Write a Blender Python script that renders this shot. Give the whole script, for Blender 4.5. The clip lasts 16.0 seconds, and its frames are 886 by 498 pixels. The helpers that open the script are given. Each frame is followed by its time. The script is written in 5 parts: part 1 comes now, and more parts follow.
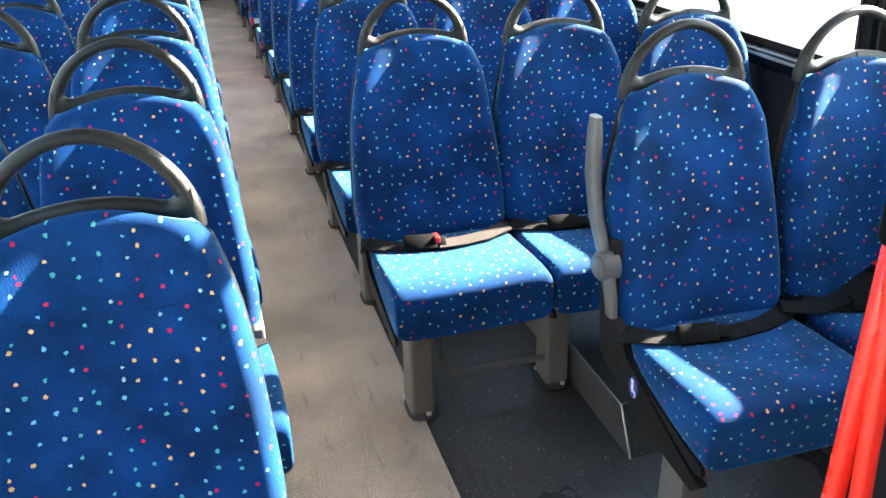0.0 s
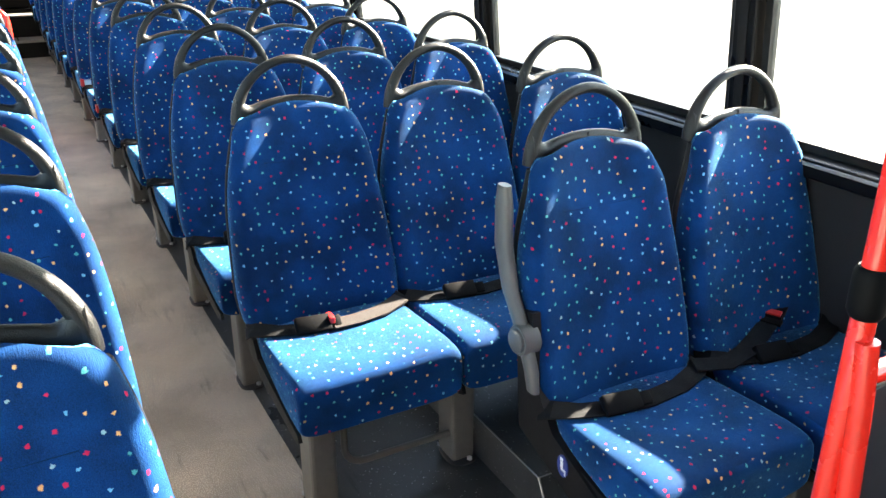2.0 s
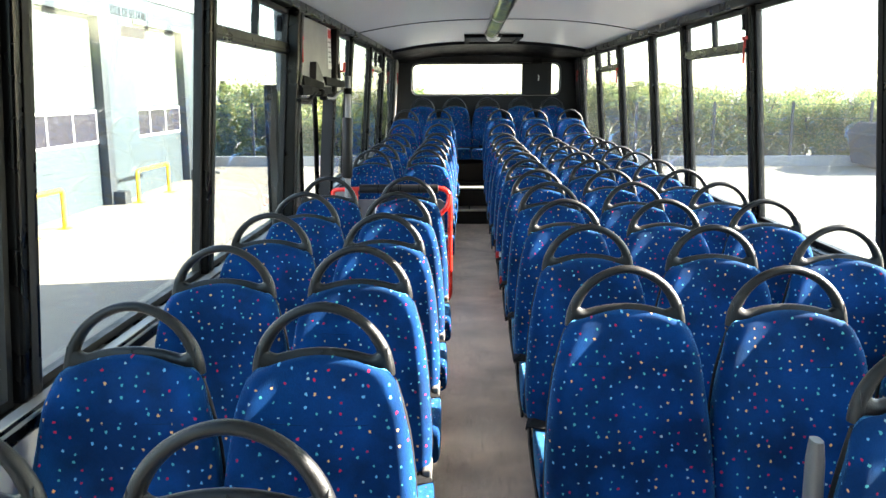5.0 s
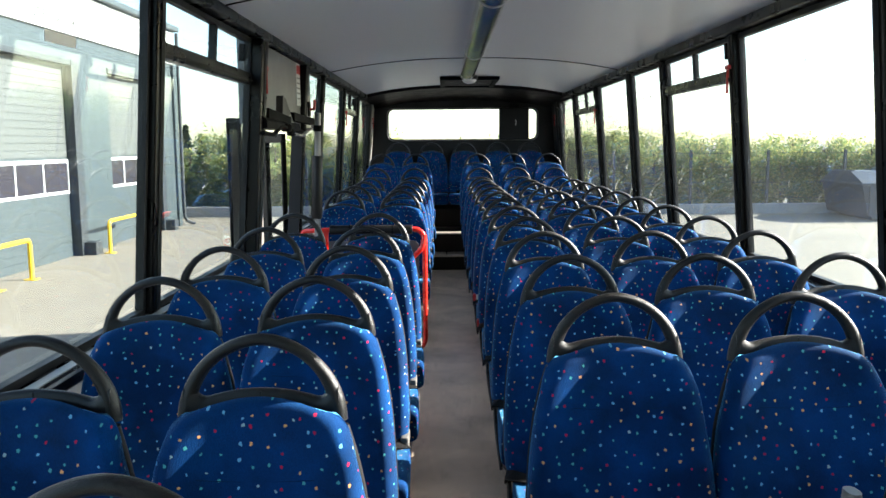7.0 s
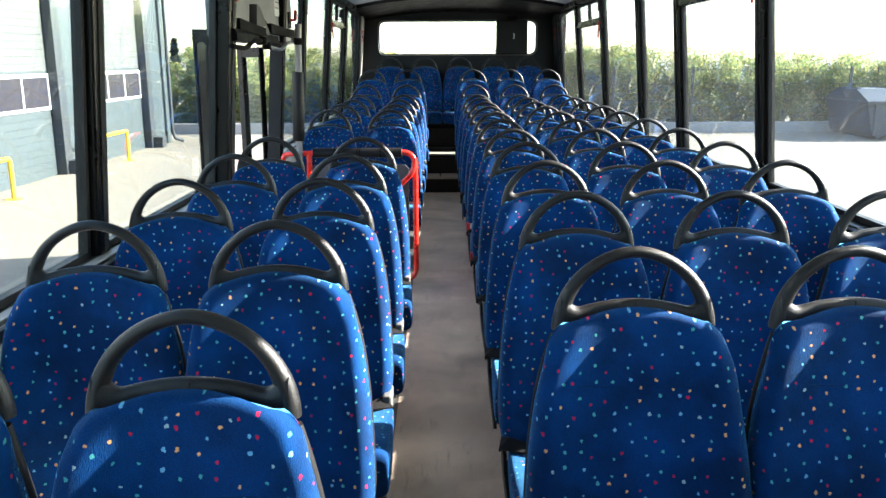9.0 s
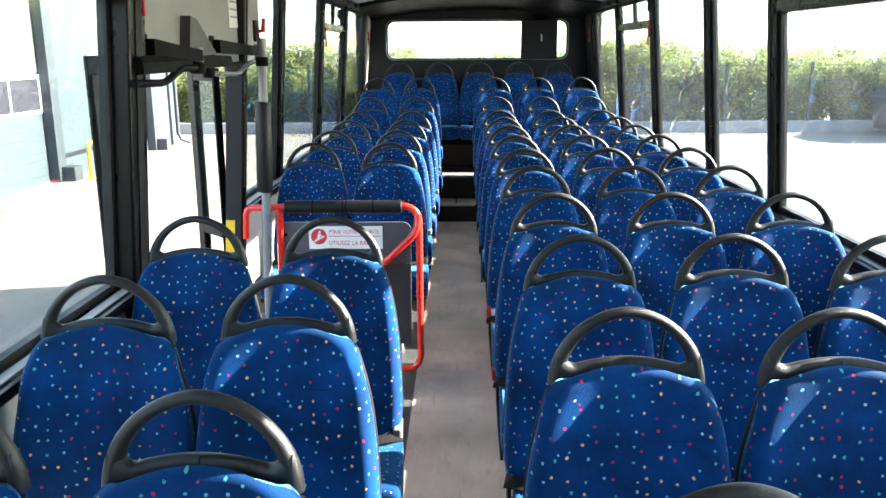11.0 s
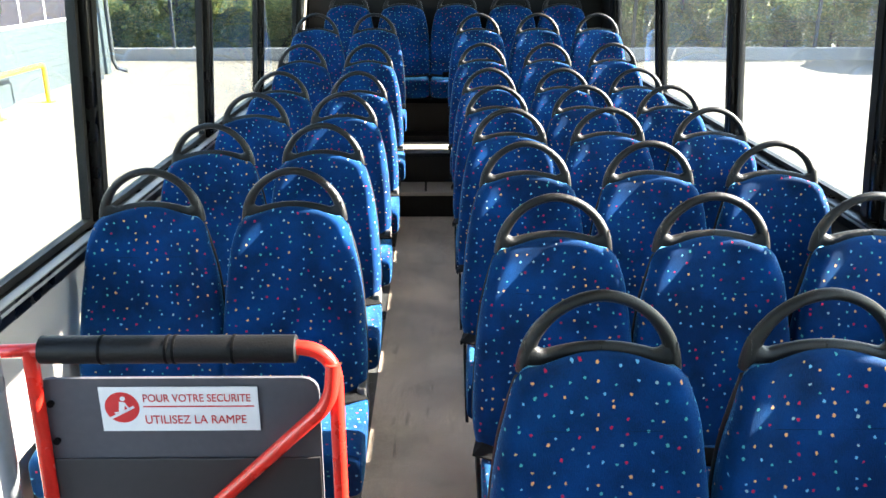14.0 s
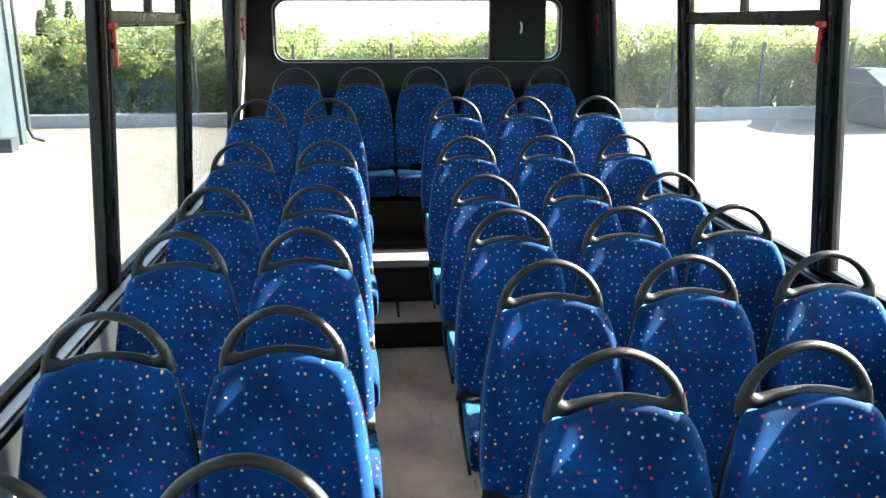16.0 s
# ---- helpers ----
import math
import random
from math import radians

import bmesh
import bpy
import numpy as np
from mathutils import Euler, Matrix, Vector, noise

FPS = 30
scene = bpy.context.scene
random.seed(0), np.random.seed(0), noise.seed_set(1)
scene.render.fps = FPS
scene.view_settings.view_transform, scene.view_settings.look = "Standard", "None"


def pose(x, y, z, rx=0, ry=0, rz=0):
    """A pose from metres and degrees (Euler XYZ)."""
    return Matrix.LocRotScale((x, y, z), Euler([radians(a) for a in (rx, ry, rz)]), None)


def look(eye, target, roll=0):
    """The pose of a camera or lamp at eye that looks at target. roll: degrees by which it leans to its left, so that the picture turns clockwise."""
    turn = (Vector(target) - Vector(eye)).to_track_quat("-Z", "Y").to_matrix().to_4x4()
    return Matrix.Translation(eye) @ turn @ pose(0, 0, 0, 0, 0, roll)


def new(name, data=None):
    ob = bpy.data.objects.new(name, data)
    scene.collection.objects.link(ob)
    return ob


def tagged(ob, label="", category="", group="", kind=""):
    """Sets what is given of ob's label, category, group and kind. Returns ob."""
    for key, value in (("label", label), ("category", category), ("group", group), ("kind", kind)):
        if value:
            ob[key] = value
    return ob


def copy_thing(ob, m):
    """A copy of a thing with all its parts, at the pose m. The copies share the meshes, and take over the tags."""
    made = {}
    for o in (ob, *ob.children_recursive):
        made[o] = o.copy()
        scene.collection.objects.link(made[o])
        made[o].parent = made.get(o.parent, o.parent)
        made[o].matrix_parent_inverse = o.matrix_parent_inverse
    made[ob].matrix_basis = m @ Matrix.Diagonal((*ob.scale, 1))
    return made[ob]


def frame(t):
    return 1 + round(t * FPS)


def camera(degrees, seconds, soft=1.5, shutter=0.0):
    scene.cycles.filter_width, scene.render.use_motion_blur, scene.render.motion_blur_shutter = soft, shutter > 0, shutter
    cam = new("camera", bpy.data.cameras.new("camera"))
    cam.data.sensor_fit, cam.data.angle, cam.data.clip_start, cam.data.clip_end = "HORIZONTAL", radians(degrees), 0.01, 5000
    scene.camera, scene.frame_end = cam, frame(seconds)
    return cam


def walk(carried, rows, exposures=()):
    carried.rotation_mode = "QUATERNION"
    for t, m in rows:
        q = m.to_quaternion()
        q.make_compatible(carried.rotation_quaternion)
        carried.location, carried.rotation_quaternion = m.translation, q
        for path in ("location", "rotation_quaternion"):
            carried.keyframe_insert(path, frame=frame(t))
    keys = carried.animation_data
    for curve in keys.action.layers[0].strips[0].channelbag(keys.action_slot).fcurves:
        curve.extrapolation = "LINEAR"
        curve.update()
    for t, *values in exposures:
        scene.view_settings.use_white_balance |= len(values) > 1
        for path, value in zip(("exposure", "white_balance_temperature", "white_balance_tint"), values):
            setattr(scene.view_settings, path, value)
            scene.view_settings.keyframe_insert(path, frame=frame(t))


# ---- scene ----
cam = camera(56.7, 16.0)
PATH = [
    (0, (-0.171, -0.614, 1.403), (0.337, 1.114, 0.533), -1.0),
    (0.5, (-0.283, -0.642, 1.404), (0.421, 1.041, 0.584), -0.7),
    (1, (-0.351, -0.52, 1.387), (0.476, 1.119, 0.593), -0.6),
    (1.5, (-0.331, -0.459, 1.386), (0.555, 1.156, 0.608), -0.4),
    (2, (-0.25, -0.423, 1.414), (0.634, 1.198, 0.646), 0.2),
    (2.5, (-0.13, -0.415, 1.467), (0.595, 1.285, 0.704), 0.6),
    (3, (-0.07, -0.439, 1.496), (0.359, 1.361, 0.738), 0.6),
    (3.5, (-0.039, -0.47, 1.507), (0.118, 1.382, 0.768), 0.2),
    (4, (-0.013, -0.482, 1.512), (-0.006, 1.398, 0.83), 0.0),
    (4.5, (-0.017, -0.522, 1.523), (-0.074, 1.414, 1.028), -0.2),
    (7, (0.013, -0.264, 1.415), (0.007, 1.72, 1.161), -0.4),
    (7.5, (0.095, -0.221, 1.376), (0.107, 1.757, 1.084), -0.1),
    (8, (0.087, -0.173, 1.369), (0.103, 1.796, 1.014), -0.1),
    (8.5, (0.038, -0.082, 1.377), (0.047, 1.874, 0.957), -0.3),
    (9, (0.035, 0.087, 1.419), (0.039, 2.035, 0.967), -0.2),
    (9.5, (0.097, 0.447, 1.484), (0.095, 2.394, 1.026), -0.2),
    (11.8, (0.03, 1.897, 1.571), (-0.026, 3.83, 1.062), -0.4),
    (12, (0.02, 2.049, 1.572), (-0.025, 3.978, 1.046), -0.3),
    (12.5, (0.019, 2.49, 1.588), (-0.011, 4.411, 1.033), -0.4),
    (12.8, (0.022, 2.732, 1.578), (0, 4.65, 1.01), -0.2),
    (13, (0.014, 2.864, 1.632), (0.003, 4.774, 1.038), -0.3),
    (13.5, (0.057, 3.222, 1.639), (0.061, 5.117, 1.002), -0.1),
    (14, (0.094, 3.567, 1.64), (0.112, 5.455, 0.979), 0.0),
    (14.5, (0.014, 3.872, 1.651), (0.044, 5.756, 0.981), 0.1),
    (15, (0.023, 4.281, 1.617), (0.077, 6.163, 0.944), 0.1),
    (15.2, (0.034, 4.441, 1.63), (0.093, 6.324, 0.958), 0.1),
    (15.5, (-0.013, 4.582, 1.682), (0.088, 6.473, 1.039), 0.2),
    (16, (-0.106, 4.725, 1.733), (0.065, 6.644, 1.195), -0.1),
]
EXPOSURES = [(0.0, 4.7, 7000, 10), (2.0, 4.45, 6980, 10), (3.5, 4.14, 6880, 10), (4.5, 4.2, 6800, 10), (6.8, 3.05, 6400, 10), (8.0, 3.33, 6380, 10), (9.7, 3.76, 6400, 10), (11.8, 4.1, 6500, 10), (12.5, 4.06, 6580, 10), (15.0, 4.1, 6600, 10), (16.0, 4.02, 6580, 10)]
walk(cam, [(t, look(eye, target, roll)) for t, eye, target, roll in PATH], EXPOSURES)

# ---- world and sun ----
SUN = Vector((1.0, 0.215, 0.527)).normalized()
world = bpy.data.worlds.new("sky")
scene.world = world
world.use_nodes = True
wn = world.node_tree
sky = wn.nodes.new("ShaderNodeTexSky")
sky.sky_type, sky.sun_disc = "NISHITA", False
sky.sun_elevation = math.asin(SUN.z)
sky.sun_rotation = math.atan2(SUN.x, SUN.y)
sky.air_density, sky.dust_density, sky.ozone_density = 1.0, 0.9, 1.3
wn.nodes["Background"].inputs[1].default_value = 0.08
wn.links.new(sky.outputs[0], wn.nodes["Background"].inputs[0])
sun = new("sun", bpy.data.lights.new("sun", "SUN"))
sun.data.energy, sun.data.angle, sun.data.color = 3.7, radians(0.53), (1.0, 0.94, 0.84)
sun.matrix_world = look(SUN * 30, (0, 0, 0))


# ---- materials ----
def mat(name, color, rough=0.6, metal=0.0, spec=0.5, vary=0.12, scale=8.0, bump=0.0, bscale=60.0, coat=0.0, sheen=0.0):
    """A surface with two scales of variation in colour, a fine relief and uneven gloss."""
    m = bpy.data.materials.new(name)
    m.use_nodes = True
    n, l = m.node_tree.nodes, m.node_tree.links
    b = n["Principled BSDF"]
    b.inputs["Metallic"].default_value = metal
    b.inputs["Specular IOR Level"].default_value = spec
    b.inputs["Coat Weight"].default_value = coat
    b.inputs["Sheen Weight"].default_value = sheen
    tc = n.new("ShaderNodeTexCoord")
    big = n.new("ShaderNodeTexNoise")
    big.inputs["Scale"].default_value, big.inputs["Detail"].default_value = scale, 5
    fine = n.new("ShaderNodeTexNoise")
    fine.inputs["Scale"].default_value, fine.inputs["Detail"].default_value = bscale, 3
    l.new(tc.outputs["Object"], big.inputs["Vector"])
    l.new(tc.outputs["Object"], fine.inputs["Vector"])
    add = n.new("ShaderNodeMath")
    add.operation = "ADD"
    l.new(big.outputs[0], add.inputs[0])
    l.new(fine.outputs[0], add.inputs[1])
    ramp = n.new("ShaderNodeMapRange")
    ramp.inputs[1].default_value, ramp.inputs[2].default_value = 0.6, 1.4
    ramp.inputs[3].default_value, ramp.inputs[4].default_value = 1 - vary, 1 + vary
    l.new(add.outputs[0], ramp.inputs[0])
    hsv = n.new("ShaderNodeHueSaturation")
    hsv.inputs["Color"].default_value = (*color, 1)
    l.new(ramp.outputs[0], hsv.inputs["Value"])
    l.new(hsv.outputs[0], b.inputs["Base Color"])
    rr = n.new("ShaderNodeMapRange")
    rr.inputs[1].default_value, rr.inputs[2].default_value = 0.3, 0.7
    rr.inputs[3].default_value, rr.inputs[4].default_value = max(0.02, rough - 0.08), min(1, rough + 0.08)
    l.new(big.outputs[0], rr.inputs[0])
    l.new(rr.outputs[0], b.inputs["Roughness"])
    if bump:
        bp = n.new("ShaderNodeBump")
        bp.inputs["Strength"].default_value, bp.inputs["Distance"].default_value = bump, 0.002
        l.new(fine.outputs[0], bp.inputs["Height"])
        l.new(bp.outputs[0], b.inputs["Normal"])
    return m


def velour():
    """Deep blue velour with small woven dots in red, orange, teal and pale blue."""
    m = mat("blue_dotted_velour", (0.0008, 0.0275, 0.112), 0.85, spec=0.1, vary=0.5, scale=11, bump=0.3, bscale=620)
    n, l = m.node_tree.nodes, m.node_tree.links
    b = n["Principled BSDF"]
    b.inputs["Sheen Roughness"].default_value = 0.38
    b.inputs["Sheen Tint"].default_value = (0.15, 0.58, 1.0, 1)
    # the nap lies in fine upright strokes that catch the light unevenly
    nuv, nmap, nap, npatch = n.new("ShaderNodeTexCoord"), n.new("ShaderNodeMapping"), n.new("ShaderNodeTexNoise"), n.new("ShaderNodeTexNoise")
    nmap.inputs["Scale"].default_value = (520, 130, 1)
    nap.inputs["Scale"].default_value, nap.inputs["Detail"].default_value = 1.0, 3
    npatch.inputs["Scale"].default_value, npatch.inputs["Detail"].default_value = 14, 4
    l.new(nuv.outputs["UV"], nmap.inputs["Vector"])
    l.new(nmap.outputs[0], nap.inputs["Vector"])
    l.new(nuv.outputs["UV"], npatch.inputs["Vector"])
    nsum, nmr = n.new("ShaderNodeMath"), n.new("ShaderNodeMapRange")
    nsum.operation = "MULTIPLY_ADD"
    nsum.inputs[1].default_value = 0.8
    l.new(nap.outputs[0], nsum.inputs[0])
    l.new(npatch.outputs[0], nsum.inputs[2])
    nmr.inputs[1].default_value, nmr.inputs[2].default_value = 0.6, 1.2
    nmr.inputs[3].default_value, nmr.inputs[4].default_value = 0.3, 0.75
    l.new(nsum.outputs[0], nmr.inputs[0])
    l.new(nmr.outputs[0], b.inputs["Sheen Weight"])
    nb = n.new("ShaderNodeBump")
    nb.inputs["Strength"].default_value, nb.inputs["Distance"].default_value = 0.5, 0.0015
    l.new(nap.outputs[0], nb.inputs["Height"])
    l.new(b.inputs["Normal"].links[0].from_socket, nb.inputs["Normal"])
    l.new(nb.outputs[0], b.inputs["Normal"])
    base = b.inputs["Base Color"].links[0].from_socket
    uv = n.new("ShaderNodeTexCoord")
    info = n.new("ShaderNodeObjectInfo")
    shift = n.new("ShaderNodeVectorMath")
    shift.operation = "MULTIPLY_ADD"
    shift.inputs[1].default_value = (3.7, 5.3, 0)
    l.new(info.outputs["Random"], shift.inputs[0])
    l.new(uv.outputs["UV"], shift.inputs[2])
    wob = n.new("ShaderNodeTexNoise")
    wob.inputs["Scale"].default_value = 260
    l.new(uv.outputs["UV"], wob.inputs["Vector"])
    wadd = n.new("ShaderNodeVectorMath")
    wadd.operation = "MULTIPLY_ADD"
    wadd.inputs[1].default_value = (0.006, 0.006, 0)
    l.new(wob.outputs["Color"], wadd.inputs[0])
    l.new(shift.outputs[0], wadd.inputs[2])
    vor = n.new("ShaderNodeTexVoronoi")
    vor.voronoi_dimensions = "2D"
    vor.inputs["Scale"].default_value, vor.inputs["Randomness"].default_value = 33, 0.78
    l.new(wadd.outputs[0], vor.inputs["Vector"])
    sep = n.new("ShaderNodeSeparateColor")
    l.new(vor.outputs["Color"], sep.inputs[0])
    size = n.new("ShaderNodeMapRange")
    size.inputs[3].default_value, size.inputs[4].default_value = 0.075, 0.113
    l.new(sep.outputs[1], size.inputs[0])
    edge = n.new("ShaderNodeMath")
    edge.operation = "SUBTRACT"
    l.new(size.outputs[0], edge.inputs[0])
    l.new(vor.outputs["Distance"], edge.inputs[1])
    mask = n.new("ShaderNodeMapRange")
    mask.inputs[1].default_value, mask.inputs[2].default_value = -0.015, 0.02
    l.new(edge.outputs[0], mask.inputs[0])
    ramp = n.new("ShaderNodeValToRGB")
    ramp.color_ramp.interpolation = "CONSTANT"
    e = ramp.color_ramp.elements
    e[0].position, e[0].color = 0.0, (0.46, 0.015, 0.062, 1)
    e[1].position, e[1].color = 0.21, (0.68, 0.36, 0.14, 1)
    for pos, c in ((0.41, (0.06, 0.31, 0.31, 1)), (0.72, (0.12, 0.36, 0.56, 1)), (0.9, (0.26, 0.4, 0.42, 1))):
        x = e.new(pos)
        x.color = c
    l.new(sep.outputs[0], ramp.inputs[0])
    # the pile is brushed one way here and the other there
    brush, brange, brushed = n.new("ShaderNodeTexNoise"), n.new("ShaderNodeMapRange"), n.new("ShaderNodeHueSaturation")
    brush.inputs["Scale"].default_value, brush.inputs["Detail"].default_value = 6.5, 3
    brange.inputs[1].default_value, brange.inputs[2].default_value = 0.36, 0.66
    brange.inputs[3].default_value, brange.inputs[4].default_value = 0.6, 1.28
    l.new(shift.outputs[0], brush.inputs["Vector"])
    l.new(brush.outputs[0], brange.inputs[0])
    l.new(brange.outputs[0], brushed.inputs["Value"])
    l.new(base, brushed.inputs["Color"])
    mix = n.new("ShaderNodeMix")
    mix.data_type = "RGBA"
    l.new(mask.outputs[0], mix.inputs[0])
    l.new(brushed.outputs[0], mix.inputs[6])
    l.new(ramp.outputs[0], mix.inputs[7])
    l.new(mix.outputs[2], b.inputs["Base Color"])
    return m


def glass(name, tint, gloss=1.0):
    """A thin pane: clear with a tint, and a mirror image by Fresnel."""
    m = bpy.data.materials.new(name)
    m.use_nodes = True
    n, l = m.node_tree.nodes, m.node_tree.links
    n.remove(n["Principled BSDF"])
    tr, gl, lw, mx = (n.new("ShaderNodeBsdfTransparent"), n.new("ShaderNodeBsdfGlossy"), n.new("ShaderNodeLayerWeight"), n.new("ShaderNodeMixShader"))
    tr.inputs[0].default_value = (*tint, 1)
    gl.inputs[0].default_value = (gloss, gloss, gloss, 1)
    gl.inputs["Roughness"].default_value = 0.01
    p5, sc = n.new("ShaderNodeMath"), n.new("ShaderNodeMath")
    p5.operation, sc.operation = "POWER", "MULTIPLY_ADD"
    p5.inputs[1].default_value = 5
    sc.inputs[1].default_value, sc.inputs[2].default_value = 0.9, 0.04
    l.new(lw.outputs["Facing"], p5.inputs[0])
    l.new(p5.outputs[0], sc.inputs[0])
    l.new(sc.outputs[0], mx.inputs[0])
    l.new(tr.outputs[0], mx.inputs[1])
    l.new(gl.outputs[0], mx.inputs[2])
    film, dust, fa, fr = (n.new("ShaderNodeBsdfTranslucent"), n.new("ShaderNodeTexNoise"), n.new("ShaderNodeMapRange"), n.new("ShaderNodeMixShader"))
    film.inputs[0].default_value = (0.75, 0.78, 0.8, 1)
    dust.inputs["Scale"].default_value, dust.inputs["Detail"].default_value = 5, 5
    fa.inputs[1].default_value, fa.inputs[2].default_value = 0.3, 0.75
    fa.inputs[3].default_value, fa.inputs[4].default_value = 0.002, 0.007
    l.new(dust.outputs[0], fa.inputs[0])
    l.new(fa.outputs[0], fr.inputs[0])
    l.new(mx.outputs[0], fr.inputs[1])
    l.new(film.outputs[0], fr.inputs[2])
    l.new(fr.outputs[0], n["Material Output"].inputs[0])
    return m


def speckled(name, color, spot, amount, rough, scale=420, worn=False):
    """Vinyl flooring with fine grit in it and broad scuffs."""
    m = mat(name, color, rough, vary=0.24, scale=2.3, bump=0.18, bscale=260)
    n, l = m.node_tree.nodes, m.node_tree.links
    b = n["Principled BSDF"]
    base = b.inputs["Base Color"].links[0].from_socket
    tc = n.new("ShaderNodeTexCoord")
    no = n.new("ShaderNodeTexNoise")
    no.inputs["Scale"].default_value, no.inputs["Detail"].default_value = scale, 1
    l.new(tc.outputs["Object"], no.inputs["Vector"])
    mr = n.new("ShaderNodeMapRange")
    mr.inputs[1].default_value, mr.inputs[2].default_value = amount, amount + 0.06
    l.new(no.outputs[0], mr.inputs[0])
    mix = n.new("ShaderNodeMix")
    mix.data_type = "RGBA"
    mix.inputs[7].default_value = (*spot, 1)
    l.new(mr.outputs[0], mix.inputs[0])
    l.new(base, mix.inputs[6])
    l.new(mix.outputs[2], b.inputs["Base Color"])
    if worn:
        # drawn-out dark heel marks; broad pale traffic wear also paints in soft sun patches
        mp = n.new("ShaderNodeMapping")
        mp.inputs["Scale"].default_value = (42, 5, 1)
        l.new(tc.outputs["Object"], mp.inputs["Vector"])
        marks, wear_and_sun = n.new("ShaderNodeTexNoise"), n.new("ShaderNodeTexNoise")
        marks.inputs["Scale"].default_value, marks.inputs["Detail"].default_value = 1.0, 4
        wear_and_sun.inputs["Scale"].default_value, wear_and_sun.inputs["Detail"].default_value = 3.2, 8
        l.new(mp.outputs[0], marks.inputs["Vector"])
        l.new(tc.outputs["Object"], wear_and_sun.inputs["Vector"])
        mk, we, prod = n.new("ShaderNodeMapRange"), n.new("ShaderNodeMapRange"), n.new("ShaderNodeMath")
        mk.inputs[1].default_value, mk.inputs[2].default_value = 0.6, 0.76
        mk.inputs[3].default_value, mk.inputs[4].default_value = 1.0, 0.55
        we.inputs[1].default_value, we.inputs[2].default_value = 0.3, 0.7
        we.inputs[3].default_value, we.inputs[4].default_value = 0.62, 1.24
        prod.operation = "MULTIPLY"
        l.new(marks.outputs[0], mk.inputs[0])
        l.new(wear_and_sun.outputs[0], we.inputs[0])
        l.new(mk.outputs[0], prod.inputs[0])
        l.new(we.outputs[0], prod.inputs[1])
        tone = n.new("ShaderNodeHueSaturation")
        l.new(prod.outputs[0], tone.inputs["Value"])
        l.new(mix.outputs[2], tone.inputs["Color"])
        l.new(tone.outputs[0], b.inputs["Base Color"])
    return m


VELOUR = velour()
BLACK = mat("black_grab_plastic", (0.007, 0.007, 0.0072), 0.4, spec=0.36, vary=0.25, bump=0.5, bscale=520)
SEAM = mat("navy_stitching", (0.0012, 0.017, 0.06), 0.8, spec=0.1)
SHELL = mat("dark_grey_seat_shell", (0.007, 0.007, 0.0076), 0.55, spec=0.2, vary=0.15, bump=0.2, bscale=400)
GREY = mat("warm_grey_painted_steel", (0.12, 0.116, 0.108), 0.45, vary=0.12, scale=6, bump=0.1)
ARM = mat("grey_armrest_plastic", (0.085, 0.083, 0.08), 0.42, vary=0.1, bump=0.15, bscale=300)
WEB = mat("black_belt_webbing", (0.004, 0.004, 0.0045), 0.75, spec=0.18, vary=0.3, scale=30, bump=0.6, bscale=600)
BROWN = mat("faded_brown_webbing", (0.018, 0.011, 0.008), 0.75, vary=0.3, scale=30, bump=0.6, bscale=600)
BUCKLE = mat("black_buckle_plastic", (0.002, 0.002, 0.0023), 0.65, spec=0.1)
CLIP = mat("worn_metal_clip", (0.55, 0.55, 0.54), 0.35, metal=0.8)
RED = mat("red_tube_paint", (0.75, 0.025, 0.015), 0.28, vary=0.08, coat=0.4)
REDP = mat("red_plastic", (0.4, 0.012, 0.012), 0.4)
YELLOW = mat("yellow_paint", (0.78, 0.5, 0.02), 0.4, vary=0.12)
TUBE = mat("grey_enamel_tube", (0.17, 0.175, 0.185), 0.32, vary=0.08, coat=0.2)
FOAM = mat("black_foam_sleeve", (0.0045, 0.0045, 0.005), 0.5, spec=0.3, bump=0.5, bscale=150)
CHROME = mat("polished_aluminium_channel", (0.72, 0.72, 0.7), 0.16, metal=1.0, vary=0.05)
AISLE = speckled("beige_grey_grit_vinyl", (0.4, 0.33, 0.268), (0.85, 0.73, 0.61), 0.55, 0.46, 400, worn=True)
DARKFLOOR = speckled("dark_grey_vinyl", (0.058, 0.06, 0.06), (0.45, 0.46, 0.46), 0.71, 0.32, 160, worn=True)
RISER = mat("black_rubber_riser", (0.012, 0.0115, 0.011), 0.6, spec=0.22, bump=0.3)
TREAD = mat("pale_metal_tread", (0.42, 0.39, 0.35), 0.4, metal=0.3, vary=0.15)
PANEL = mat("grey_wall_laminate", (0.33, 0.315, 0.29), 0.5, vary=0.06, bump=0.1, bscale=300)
# also serves as the shaded copy of the wall laminate, on the right side
DKPANEL = mat("dark_grey_and_shaded_panel", (0.013, 0.013, 0.014), 0.5, spec=0.25, vary=0.12, bump=0.15, bscale=250)
PARTN = mat("dark_grey_partition_board", (0.034, 0.032, 0.034), 0.48, vary=0.1)
FOLD = mat("mid_grey_board", (0.07, 0.07, 0.082), 0.5, vary=0.1)
FRAME = mat("black_window_frame", (0.0018, 0.0018, 0.002), 0.3, spec=0.22, vary=0.15, bump=0.05)
RUBBER = mat("black_window_rubber", (0.007, 0.007, 0.007), 0.5, spec=0.3)
TRIM = mat("grey_sill_trim", (0.3, 0.3, 0.3), 0.4, metal=0.4)
CEIL = mat("off_white_ceiling_board", (0.88, 0.88, 0.88), 0.3, vary=0.012, scale=1.2)
for link in list(CEIL.node_tree.links):
    if link.to_socket.name == "Roughness":
        CEIL.node_tree.links.remove(link)
CEIL.node_tree.nodes["Principled BSDF"].inputs["Roughness"].default_value = 0.27
HEADER = mat("mid_grey_header_panel", (0.24, 0.24, 0.235), 0.45, vary=0.05)
